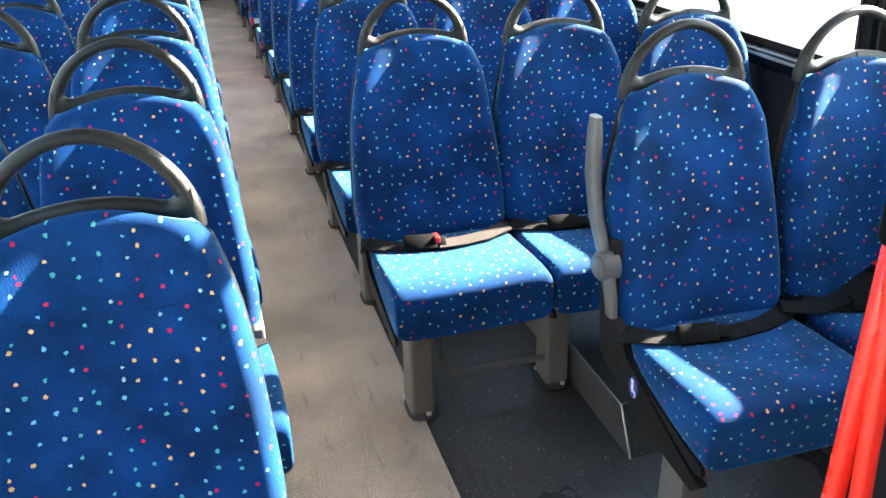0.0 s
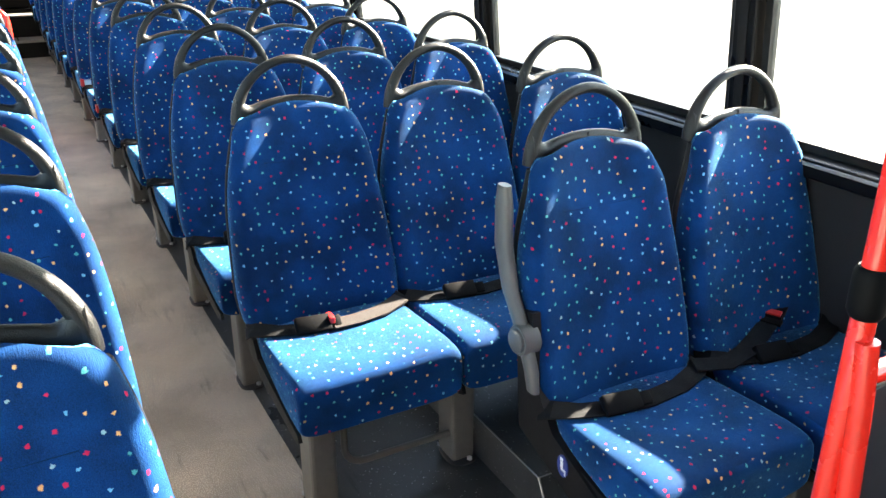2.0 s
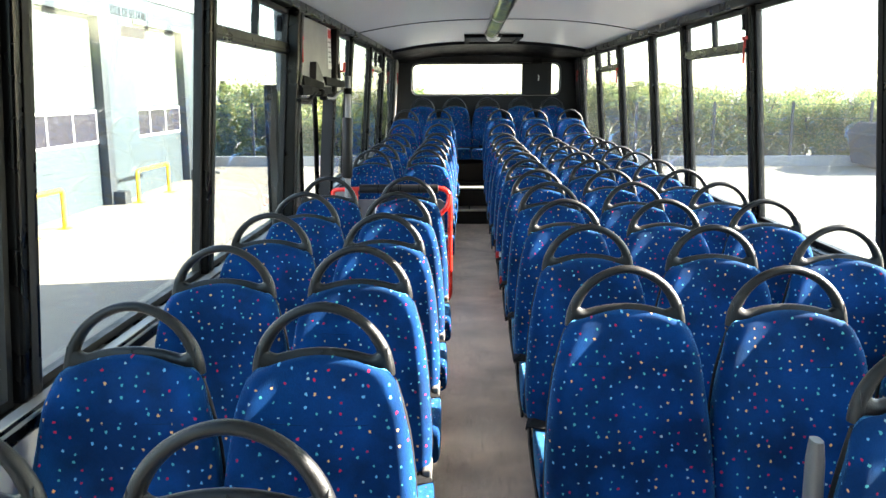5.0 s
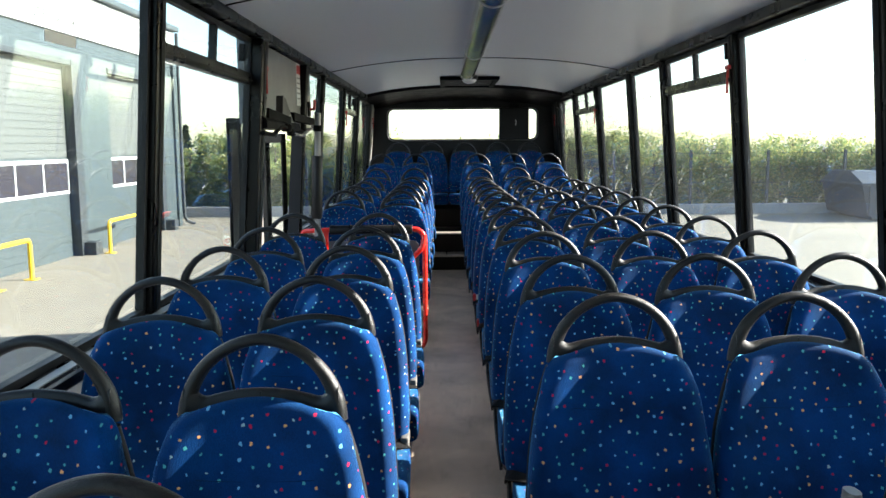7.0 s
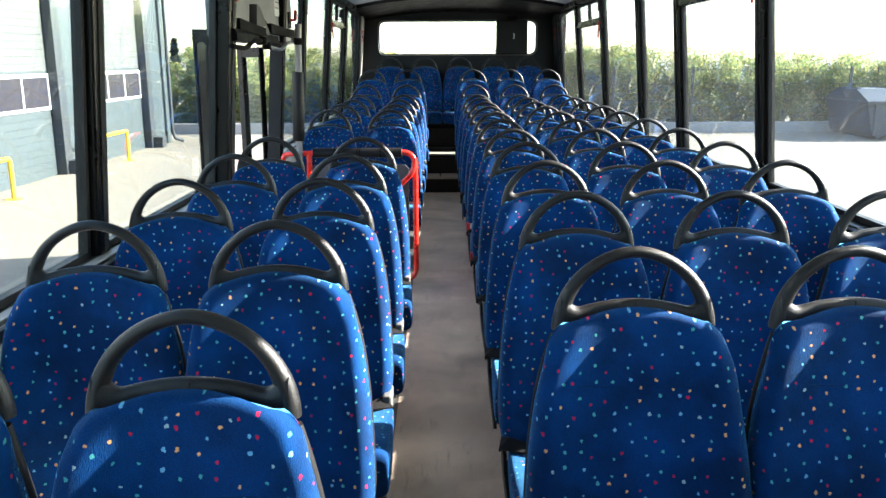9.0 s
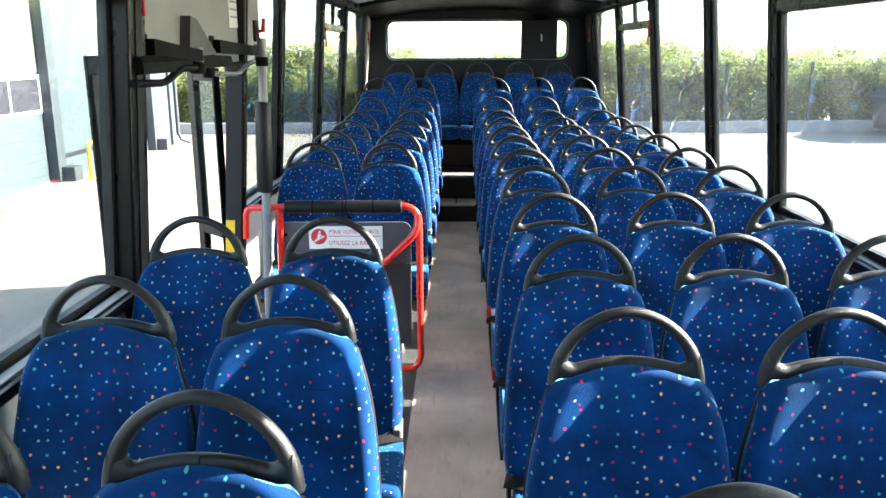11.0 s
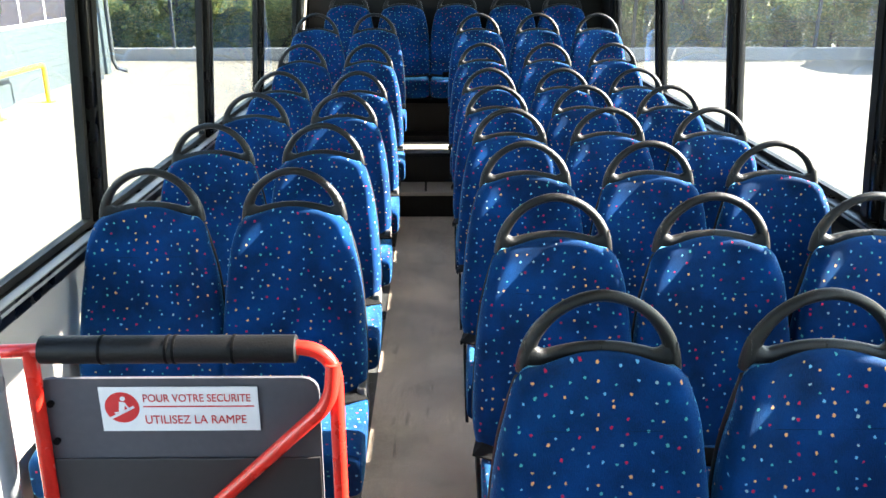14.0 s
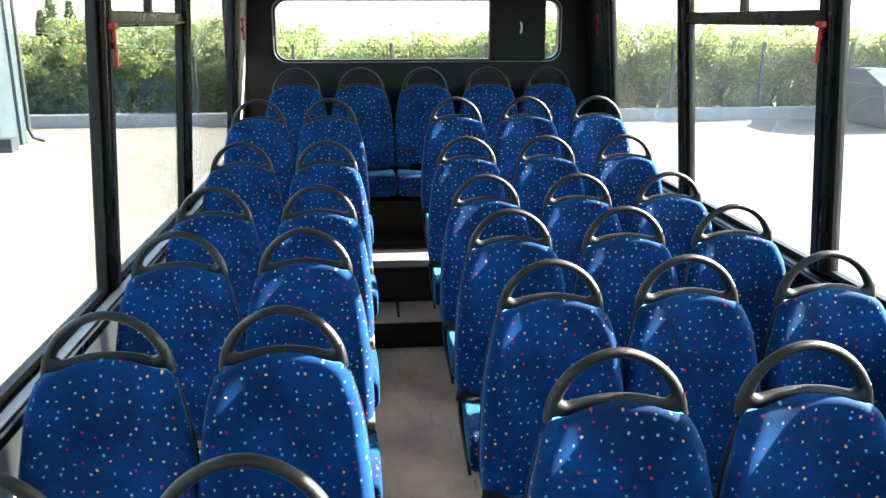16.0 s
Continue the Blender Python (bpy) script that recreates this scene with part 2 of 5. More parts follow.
PAPER = mat("white_sticker_paper", (0.78, 0.78, 0.76), 0.5, vary=0.03)
INKRED = mat("red_print", (0.6, 0.03, 0.03), 0.5)
INKGREY = mat("grey_print", (0.25, 0.25, 0.25), 0.5)
BLUEST = mat("blue_sticker", (0.02, 0.04, 0.2), 0.35)
PANE = glass("clear_bus_glass", (0.86, 0.91, 0.9))
DIFF = mat("lamp_diffuser", (0.7, 0.7, 0.68), 0.3)
CONCRETE = mat("pale_concrete_paving", (0.188, 0.16, 0.127), 0.85, vary=0.2, scale=0.35, bump=0.3, bscale=6)
PAVER = mat("weathered_red_paver", (0.2, 0.14, 0.125), 0.85, vary=0.3, scale=6, bump=0.4)
KERB = mat("grey_concrete_kerb", (0.3, 0.29, 0.28), 0.85, vary=0.15, scale=2, bump=0.3)
CLAD = mat("slate_grey_metal_cladding", (0.045, 0.058, 0.064), 0.45, vary=0.05, scale=1.0)
SHUT = mat("light_grey_shutter_slat", (0.084, 0.088, 0.086), 0.5, vary=0.05, scale=1.0)
SHUTLOW = mat("grey_green_shutter_panel", (0.046, 0.058, 0.063), 0.5, vary=0.05)
WHITE = mat("white_painted_metal", (0.55, 0.55, 0.54), 0.4, vary=0.04)
DARKGLASS = mat("dark_shutter_window", (0.035, 0.032, 0.04), 0.12, vary=0.05)
POSTDK = mat("dark_steel_post", (0.028, 0.032, 0.037), 0.5)
BIN = mat("dark_blue_grey_container_steel", (0.03, 0.037, 0.05), 0.5, vary=0.25, scale=2)
BARK = mat("brown_bark", (0.09, 0.07, 0.05), 0.9, vary=0.3, bump=0.6, bscale=30)


def leaf_mat(name, a, b):
    m = mat(name, a, 0.55, vary=0.3, scale=1.2)
    n, l = m.node_tree.nodes, m.node_tree.links
    p = n["Principled BSDF"]
    base = p.inputs["Base Color"].links[0].from_socket
    geo = n.new("ShaderNodeNewGeometry")
    mix = n.new("ShaderNodeMix")
    mix.data_type = "RGBA"
    mix.inputs[7].default_value = (*b, 1)
    mr = n.new("ShaderNodeMapRange")
    mr.inputs[1].default_value, mr.inputs[2].default_value = 0.45, 1.0
    l.new(geo.outputs["Random Per Island"], mr.inputs[0])
    l.new(mr.outputs[0], mix.inputs[0])
    l.new(base, mix.inputs[6])
    l.new(mix.outputs[2], p.inputs["Base Color"])
    tl = n.new("ShaderNodeBsdfTranslucent")
    l.new(mix.outputs[2], tl.inputs[0])
    ms = n.new("ShaderNodeMixShader")
    ms.inputs[0].default_value = 0.58
    l.new(p.outputs[0], ms.inputs[1])
    l.new(tl.outputs[0], ms.inputs[2])
    l.new(ms.outputs[0], n["Material Output"].inputs[0])
    return m


LEAF = leaf_mat("hedge_leaves", (0.165, 0.225, 0.08), (0.46, 0.41, 0.14))
NEEDLE = leaf_mat("conifer_needles", (0.05, 0.075, 0.045), (0.09, 0.11, 0.06))


# ---- mesh helpers ----
def box(bm, x0, x1, y0, y1, z0, z1, bevel=0.0):
    r = bmesh.ops.create_cube(bm, size=1, matrix=Matrix.Translation(((x0 + x1) / 2, (y0 + y1) / 2, (z0 + z1) / 2)) @ Matrix.Diagonal((x1 - x0, y1 - y0, z1 - z0, 1)))
    if bevel:
        es = list({e for v in r["verts"] for e in v.link_edges})
        bmesh.ops.bevel(bm, geom=es, offset=bevel, segments=2, affect="EDGES", profile=0.5)
    return bm


def skin(bm, rings, closed=True, caps=True):
    """Joins rings of points, one after the other, into one surface."""
    vs = [[bm.verts.new(p) for p in ring] for ring in rings]
    n = len(vs[0])
    for a, b in zip(vs, vs[1:]):
        for i in range(n if closed else n - 1):
            bm.faces.new((a[i], a[(i + 1) % n], b[(i + 1) % n], b[i]))
    if caps:
        bm.faces.new(vs[0][::-1])
        bm.faces.new(vs[-1])
    return bm


def tube(bm, pts, r, n=12, flat=1.0):
    """A round bar along a line of points; r may be a list, flat squeezes it sideways."""
    pts = [Vector(p) for p in pts]
    rs = r if isinstance(r, (list, tuple)) else [r] * len(pts)
    rings, side = [], None
    for i, p in enumerate(pts):
        d = (pts[min(i + 1, len(pts) - 1)] - pts[max(i - 1, 0)]).normalized()
        if side is None:
            side = d.cross(Vector((0, 1, 0)))
            if side.length < 0.1:
                side = d.cross(Vector((1, 0, 0)))
        side = (side - d * side.dot(d)).normalized()
        up = d.cross(side)
        rings.append([p + rs[i] * (math.cos(a) * side + flat * math.sin(a) * up) for a in (2 * math.pi * k / n for k in range(n))])
    return skin(bm, rings)


def bend(pts, radius, steps=6):
    """Rounds the corners of a line of points."""
    pts = [Vector(p) for p in pts]
    out = [pts[0]]
    for a, b, c in zip(pts, pts[1:], pts[2:]):
        u, v = (a - b), (c - b)
        k = min(radius, u.length * 0.49, v.length * 0.49)
        p, q = b + u.normalized() * k, b + v.normalized() * k
        for i in range(steps + 1):
            t = i / steps
            out.append((1 - t) ** 2 * p + 2 * t * (1 - t) * b + t * t * q)
    out.append(pts[-1])
    return out


def oval(w, t, n, e):
    """Points of a rounded rectangle of half sizes w and t."""
    out = []
    for k in range(n):
        a = 2 * math.pi * k / n
        c, s = math.cos(a), math.sin(a)
        out.append((w * math.copysign(abs(c) ** (2 / e), c), t * math.copysign(abs(s) ** (2 / e), s)))
    return out


def lay_uv(bm):
    """Lays the cloth on each face by its main direction, in metres."""
    uv = bm.loops.layers.uv.new("cloth")
    for f in bm.faces:
        f.normal_update()
        a = [abs(c) for c in f.normal]
        for lp in f.loops:
            x, y, z = lp.vert.co
            lp[uv].uv = (x, z) if a[1] >= max(a[0], a[2] * 0.9) else ((y + 0.31, z) if a[0] > a[2] else (x, y + 0.17))


def mesh_of(name, bm, material, smooth=False, angle=40):
    bmesh.ops.recalc_face_normals(bm, faces=bm.faces)
    me = bpy.data.meshes.new(name)
    bm.to_mesh(me)
    bm.free()
    me.materials.append(material)
    if smooth:
        me.polygons.foreach_set("use_smooth", [True] * len(me.polygons))
        me.set_sharp_from_angle(angle=radians(angle))
    return me


def part(name, bm, material, parent, label="", smooth=False, angle=40):
    ob = new(name, mesh_of(name, bm, material, smooth, angle))
    ob.parent = parent
    return tagged(ob, label)


def thing(name, label, category, at=(0, 0, 0), group=""):
    ob = new(name)
    ob.empty_display_size = 0.1
    ob.location = at
    return tagged(ob, label, category, group)


def solid(name, bm, material, kind="structure", label="", category="", smooth=False, group=""):
    return tagged(new(name, mesh_of(name, bm, material, smooth)), label, category, group, kind)


def lettering(name, text, size, material, parent, m, squeeze=1.0):
    """Letters of the built-in font, turned into a mesh."""
    cu = bpy.data.curves.new(name, "FONT")
    cu.body, cu.size, cu.extrude = text, size, 0.0004
    cu.align_x, cu.align_y = "LEFT", "CENTER"
    tmp = bpy.data.objects.new(name, cu)
    scene.collection.objects.link(tmp)
    me = bpy.data.meshes.new_from_object(tmp.evaluated_get(bpy.context.evaluated_depsgraph_get()))
    bpy.data.objects.remove(tmp)
    me.materials.clear()
    me.materials.append(material)
    ob = new(name, me)
    ob.parent = parent
    ob.matrix_basis = m @ Matrix.Diagonal((squeeze, 1, 1, 1))
    return ob


# ---- plan ----
XL, XR = -0.98, 1.495         # inner faces of the side walls
WT = 0.07                     # wall thickness
Y0, Y1 = -2.6, 10.45          # front and rear walls
SILL, HEAD = 0.85, 1.93       # window opening
DOOR0, DOOR1 = 3.95, 5.2     # door opening in the left wall
GROUND = -0.9
LX = (-0.742, -0.327)
RX = (0.40, 0.82, 1.24)
LEFT_ROWS = [(0.572, 0), (1.215, 0), (1.875, 0), (2.53, 0), (3.18, 0), (3.86, 0), (5.92, 0), (6.627, 0), (7.387, 0), (8.08, 0.01), (8.863, 0.08), (9.572, 0.225)]
RIGHT_ROWS = [(1.60, 0), (2.27, 0), (2.94, 0), (3.605, 0), (4.279, 0), (4.968, 0), (5.63, 0), (6.287, 0), (6.955, 0), (7.613, 0), (8.292, 0), (8.985, 0.075), (9.573, 0.225)]
RIGHT_PILLARS = [-1.3, -0.1, 1.11, 2.45, 3.82, 5.12, 6.1, 7.44, 8.76, 10.05]
LEFT_PILLARS = [-1.3, -0.1, 1.2, 2.485]
LEFT_REAR_PILLARS = [6.12, 7.48, 8.7, 10.15]

# ---- floor ----
bm = bmesh.new()
box(bm, -0.15, 0.29, Y0, 8.92, -0.1, 0.0)
solid("floor_aisle", bm, AISLE, label="beige grey speckled vinyl aisle floor", category="floor")
bm = bmesh.new()
box(bm, 0.29, XR, Y0, 10.5, -0.1, -0.003)
solid("floor_right", bm, DARKFLOOR, label="dark grey scuffed vinyl floor under the seats", category="floor")
bm = bmesh.new()
box(bm, XL, -0.15, Y0, DOOR0, -0.1, -0.003)
box(bm, XL, -0.15, DOOR1, 10.5, -0.1, -0.003)
box(bm, -0.45, -0.15, DOOR0, DOOR1, -0.1, -0.003)
solid("floor_left", bm, DARKFLOOR, label="dark grey vinyl floor beside the door well", category="floor")
bm = bmesh.new()
box(bm, -0.72, -0.45, DOOR0, DOOR1, -0.36, -0.3)
box(bm, XL, -0.72, DOOR0, DOOR1, -0.62, -0.56)
box(bm, -0.47, -0.45, DOOR0, DOOR1, -0.3, -0.1)
box(bm, -0.74, -0.72, DOOR0, DOOR1, -0.56, -0.36)
box(bm, XL, -0.45, DOOR0 - 0.03, DOOR0 - 0.002, -0.62, -0.1)
box(bm, XL, -0.45, DOOR1 + 0.002, DOOR1 + 0.03, -0.62, -0.1)
solid("door_steps", bm, DARKFLOOR, label="dark vinyl entrance steps below the door", category="steps")

bm = bmesh.new()
box(bm, -0.15, 0.29, 8.92, 9.2, -0.1, 0.165)
box(bm, -0.15, 0.29, 9.2, 9.68, -0.1, 0.365)
box(bm, -0.15, 0.29, 9.68, 9.86, -0.1, 0.40)
aisle_steps = solid("aisle_steps", bm, RISER, label="black rubber steps rising to the rear bench", category="steps")
for (x0, x1, y0, y1, z) in ((-0.148, 0.02, 8.93, 9.195, 0.166), (0.035, 0.288, 8.93, 9.195, 0.166), (-0.148, 0.288, 9.215, 9.60, 0.366)):
    part("tread", box(bmesh.new(), x0, x1, y0, y1, z, z + 0.006, 0.002), TREAD, aisle_steps)
part("nosing", box(bmesh.new(), -0.149, 0.289, 8.905, 8.935, 0.15, 0.174, 0.003), TREAD, aisle_steps)
part("nosing", box(bmesh.new(), -0.149, 0.289, 9.185, 9.215, 0.35, 0.374, 0.003), SHELL, aisle_steps)
for nm, x0, x1, in (("podium_left", XL, -0.15), ("podium_right", 0.29, XR)):
    bm = bmesh.new()
    box(bm, x0, x1, 8.3, 9.0, -0.003, 0.078, 0.004)
    box(bm, x0, x1, 9.002, 9.66, -0.003, 0.222, 0.004)
    solid(nm, bm, RISER, label="black vinyl podium under the raised rear seats", category="podium")
bm = bmesh.new()
box(bm, XL, XR, 9.70, 10.5, -0.002, 0.36, 0.004)
box(bm, XL, XR, 9.86, 10.44, 0.36, 0.62, 0.004)
solid("bench_podium", bm, RISER, label="black carpeted plinth under the rear bench", category="podium")
bm = bmesh.new()
skin(bm, [[(x, y, z) for y, z in ((0.842, -0.002), (0.908, 0.122), (3.0, 0.122), (3.0, -0.002))] for x in (0.745, XR - 0.002)])
wheel_box = solid("wheel_box", bm, DARKFLOOR, label="low black floor plinth with worn metal edge trim", category="plinth")
part("edge_trim", tube(bmesh.new(), [(0.745, 0.839, 0.0), (0.745, 0.906, 0.123)], 0.0032, 6), CLIP, wheel_box)
part("edge_trim", tube(bmesh.new(), [(0.745, 0.908, 0.122), (0.745, 1.9, 0.122)], 0.0022, 6), TRIM, wheel_box)
part("edge_trim", tube(bmesh.new(), [(0.745, 0.907, 0.123), (1.1, 0.907, 0.123)], 0.0018, 6), TRIM, wheel_box)



# ---- side walls, pillars, windows ----
def lower_wall(name, x0, x1, y0, y1, material):
    return solid(name, box(bmesh.new(), x0, x1, y0, y1, -0.62, SILL - 0.05), material, label="plain laminate wall panel below the windows", category="wall")


# the right wall lies in shade, which is put into its darker panel colour
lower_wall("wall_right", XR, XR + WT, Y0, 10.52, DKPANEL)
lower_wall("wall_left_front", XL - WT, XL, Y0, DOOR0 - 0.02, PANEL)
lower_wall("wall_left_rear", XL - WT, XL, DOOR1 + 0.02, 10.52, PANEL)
for nm, x0, x1 in (("wall_upper_right", XR, XR + WT), ("wall_upper_left", XL - WT, XL)):
    solid(nm, box(bmesh.new(), x0, x1, Y0, 10.52, HEAD + 0.005, 2.28), FRAME, label="black band above the windows", category="wall")


def sill(name, side, y0, y1):
    x = XR if side > 0 else XL
    bm = bmesh.new()
    a, b = sorted((x - side * 0.035, x + side * WT))
    box(bm, a, b, y0, y1, SILL - 0.05, SILL, 0.006)
    ob = solid(name, bm, FRAME, label="black window sill rail", category="sill")
    a, b = sorted((x - side * 0.037, x - side * 0.012))
    part("trim_strip", box(bmesh.new(), a, b, y0, y1, SILL - 0.018, SILL - 0.008, 0.002), TRIM, ob, "grey trim strip")
    if side < 0:
        part("sill_cap", box(bmesh.new(), x + 0.003, x + 0.033, y0, y1, SILL, SILL + 0.004, 0.001), PANEL, ob, "pale grey sill cap")


sill("sill_right", 1, Y0, 10.4)
sill("sill_left_front", -1, Y0, DOOR0 - 0.02)
sill("sill_left_rear", -1, DOOR1 + 0.02, 10.4)


def pillar(name, side, y, w=0.08, z0=SILL + 0.002, z1=HEAD + 0.002, d=0.008):
    x = XR if side > 0 else XL
    a, b = sorted((x - side * d, x + side * (WT - 0.02)))
    ob = solid(name, box(bmesh.new(), a, b, y - w / 2, y + w / 2, z0, z1, 0.008), FRAME, label="black window pillar", category="pillar")
    a, b = sorted((x - side * (d + 0.004), x - side * d))
    part("cover_strip", box(bmesh.new(), a, b, y - w * 0.18, y + w * 0.18, z0 + 0.01, z1 - 0.01, 0.0015), SHELL, ob)
    return ob


def window(name, side, y0, y1, split=False, words=False):
    """A bus window: black frame, pane, and a hinged top light where split."""
    x = (XR if side > 0 else XL) + side * 0.03
    w = tagged(new(name), "tinted bus window in a black rubber frame" if not split else "bus window with a tilting top light", "window", "", "structure")
    f = 0.022
    for nm, (a, b, c, d) in (("frame_bottom", (y0, y1, SILL, SILL + f)), ("frame_top", (y0, y1, HEAD - f, HEAD)), ("frame_side", (y0, y0 + f, SILL + f, HEAD - f)), ("frame_side", (y1 - f, y1, SILL + f, HEAD - f))):
        part(nm, box(bmesh.new(), x - 0.014, x + 0.014, a, b, c, d), RUBBER, w)
    if split:
        part("transom_bar", box(bmesh.new(), x - 0.03, x + 0.02, y0, y1, 1.71, 1.765, 0.006), FRAME, w)
        part("transom_groove", box(bmesh.new(), x - side * 0.032 - 0.001, x - side * 0.032 + 0.001, y0 + 0.02, y1 - 0.02, 1.722, 1.728), RUBBER, w)
        ym = y0 + (y1 - y0) * 0.52
        part("mullion", box(bmesh.new(), x - 0.015, x + 0.015, ym - 0.014, ym + 0.014, 1.765, HEAD - f), FRAME, w)
        for yy in (y0 + 0.03, y1 - 0.03):
            part("hinge", box(bmesh.new(), x - 0.035, x - 0.012, yy - 0.02, yy + 0.02, 1.82, 1.90, 0.004), BUCKLE, w)
    for c, d in (((SILL + f, 1.71), (1.765, HEAD - f)) if split else ((SILL + f, HEAD - f),)):
        p = part("pane", box(bmesh.new(), x - 0.002, x + 0.002, y0 + f, y1 - f, c, d), PANE, w)
        p.visible_shadow = False
    if words:
        # the emergency exit wording on the glass
        turn = Matrix(((0, 0, -side, x - side * 0.004), (-side, 0, 0, (y0 + y1) / 2 + side * 0.15), (0, 1, 0, 1.73), (0, 0, 0, 1)))
        ob = lettering("wording", "ISSUE DE SECOURS", 0.034, INKGREY, w, turn, 0.86)
        ob.data.transform(ob.matrix_basis)
        ob.matrix_basis = Matrix.Identity(4)
        if side < 0:
            part("notice_strip", box(bmesh.new(), x - side * 0.004 - 0.0006, x - side * 0.004 + 0.0006, (y0 + y1) / 2 - 0.085, (y0 + y1) / 2 + 0.085, 1.668, 1.696), PAPER, w, "small pale notice strip")
    return w


wi = 0
for i, y in enumerate(RIGHT_PILLARS):
    pillar("pillar_right_%d" % (i + 1), 1, y)
for i, (a, b) in enumerate(zip(RIGHT_PILLARS, RIGHT_PILLARS[1:])):
    wi += 1
    window("window_%d" % wi, 1, a + 0.045, b - 0.045, split=i in (4, 7, 1), words=i in (3, 5))
for i, y in enumerate(LEFT_PILLARS):
    pillar("pillar_left_%d" % (i + 1), -1, y)
for i, y in enumerate(LEFT_REAR_PILLARS):
    pillar("pillar_left_rear_%d" % (i + 1), -1, y)
pillar("pillar_door_front", -1, 3.885, 0.13, -0.6, HEAD, 0.04)
pillar("pillar_door_rear", -1, 5.197, 0.05, -0.6, HEAD, 0.03)
lp = LEFT_PILLARS + [3.865]
for i, (a, b) in enumerate(zip(lp, lp[1:])):
    wi += 1
    window("window_%d" % wi, -1, a + 0.045, b - 0.045, split=i == 3, words=i == 2)
lp = [5.18] + LEFT_REAR_PILLARS
for i, (a, b) in enumerate(zip(lp, lp[1:])):
    wi += 1
    window("window_%d" % wi, -1, a + 0.045, b - 0.045, split=i == 2)
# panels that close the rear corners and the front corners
# the right-hand corner panels repeat the shade-darkened wall colour
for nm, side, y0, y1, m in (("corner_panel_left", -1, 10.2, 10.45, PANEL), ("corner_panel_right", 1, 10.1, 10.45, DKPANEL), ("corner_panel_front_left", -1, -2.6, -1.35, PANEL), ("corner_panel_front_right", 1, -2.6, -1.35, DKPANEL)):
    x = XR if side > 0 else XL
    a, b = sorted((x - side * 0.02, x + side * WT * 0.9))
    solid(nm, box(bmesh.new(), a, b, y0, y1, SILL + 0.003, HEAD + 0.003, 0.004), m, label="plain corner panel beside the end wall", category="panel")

# the sides of the body lean inwards above the sill
for ob in list(scene.objects):
    stem = ob.name.split(".")[0]
    top = ob.parent.name if ob.parent else stem
    if ob.type == "MESH" and top.startswith(("pillar_", "window_", "wall_upper", "corner_panel")):
        side = 1 if ob.data.vertices[0].co.x > 0.2 else -1
        lean = Matrix.Identity(4)
        lean[0][2] = -side * (0.085 if side > 0 else 0.07)
        ob.data.transform(Matrix.Translation((0, 0, SILL)) @ lean @ Matrix.Translation((0, 0, -SILL)))

# rear wall with its window
RW = (-0.73, 1.22, 1.455, 1.875)
bm = bmesh.new()
box(bm, XL - WT, XR + WT, Y1, Y1 + 0.08, -0.62, RW[2])
box(bm, XL - WT, XR + WT, Y1, Y1 + 0.08, RW[3], 2.28)
box(bm, XL - WT, RW[0], Y1, Y1 + 0.08, RW[2], RW[3])
box(bm, RW[1], XR + WT, Y1, Y1 + 0.08, RW[2], RW[3])
solid("wall_rear", bm, DKPANEL, label="dark grey rear wall panel", category="wall")
rear = tagged(new("window_rear"), "wide rear window with rounded black rubber frame", "window", "", "structure")
bm = bmesh.new()
cx, cz = (RW[0] + RW[1]) / 2, (RW[2] + RW[3]) / 2
hw, hh = (RW[1] - RW[0]) / 2, (RW[3] - RW[2]) / 2


def rounded(hw, hh, r, n=6):
    out = []
    for sx, sz, a0 in ((1, 1, 0), (-1, 1, 90), (-1, -1, 180), (1, -1, 270)):
        for k in range(n + 1):
            a = radians(a0 + 90 * k / n)
            out.append((sx * (hw - r) + r * math.cos(a), sz * (hh - r) + r * math.sin(a)))
    return out


rings = []
for grow, r, y in ((0.012, 0.02, Y1 - 0.004), (0.012, 0.02, Y1 - 0.016), (-0.02, 0.075, Y1 - 0.016), (-0.02, 0.075, Y1 + 0.07)):
    rings.append([(cx + x, y, cz + z) for x, z in rounded(hw + grow, hh + grow, r)])
skin(bm, rings, caps=False)
part("window_frame", bm, RUBBER, rear, smooth=True)
p = part("pane", box(bmesh.new(), RW[0] + 0.02, RW[1] - 0.02, Y1 + 0.03, Y1 + 0.036, RW[2] + 0.02, RW[3] - 0.02), PANE, rear)
p.visible_shadow = False
part("seal_bead", tube(bmesh.new(), [(cx + x, Y1 - 0.017, cz + z) for x, z in rounded(hw - 0.004, hh - 0.004, 0.085)] + [(cx + hw - 0.004, Y1 - 0.017, cz + hh - 0.09)], 0.004, 6), TRIM, rear, "pale sealing bead", True)
# unseen plain wall behind the camera, added instead of a windscreen to block light
solid("wall_front", box(bmesh.new(), XL - WT, XR + WT, Y0 - 0.08, Y0, -0.62, 2.28), DKPANEL, label="unseen plain dark front wall closed to block light", category="wall")

# ---- ceiling ----
def arch_z(x, edge=1.965, rise=0.125):
    u = (x - (XL + XR) / 2) / ((XR - XL) / 2)
    return edge + rise * (1 - abs(u) ** 2.4)


def ceiling_sheet(y0, y1):
    bm = bmesh.new()
    xs = [XL + (XR - XL) * k / 24 for k in range(25)]
    a = [bm.verts.new((x, y0, arch_z(x))) for x in xs]
    b = [bm.verts.new((x, y1, arch_z(x))) for x in xs]
    c = [bm.verts.new((x, y1, arch_z(x) + 0.012)) for x in xs]
    d = [bm.verts.new((x, y0, arch_z(x) + 0.012)) for x in xs]
    for k in range(24):
        for p, q in ((a, b), (b, c), (c, d), (d, a)):
            bm.faces.new((p[k], p[k + 1], q[k + 1], q[k]))
    return bm


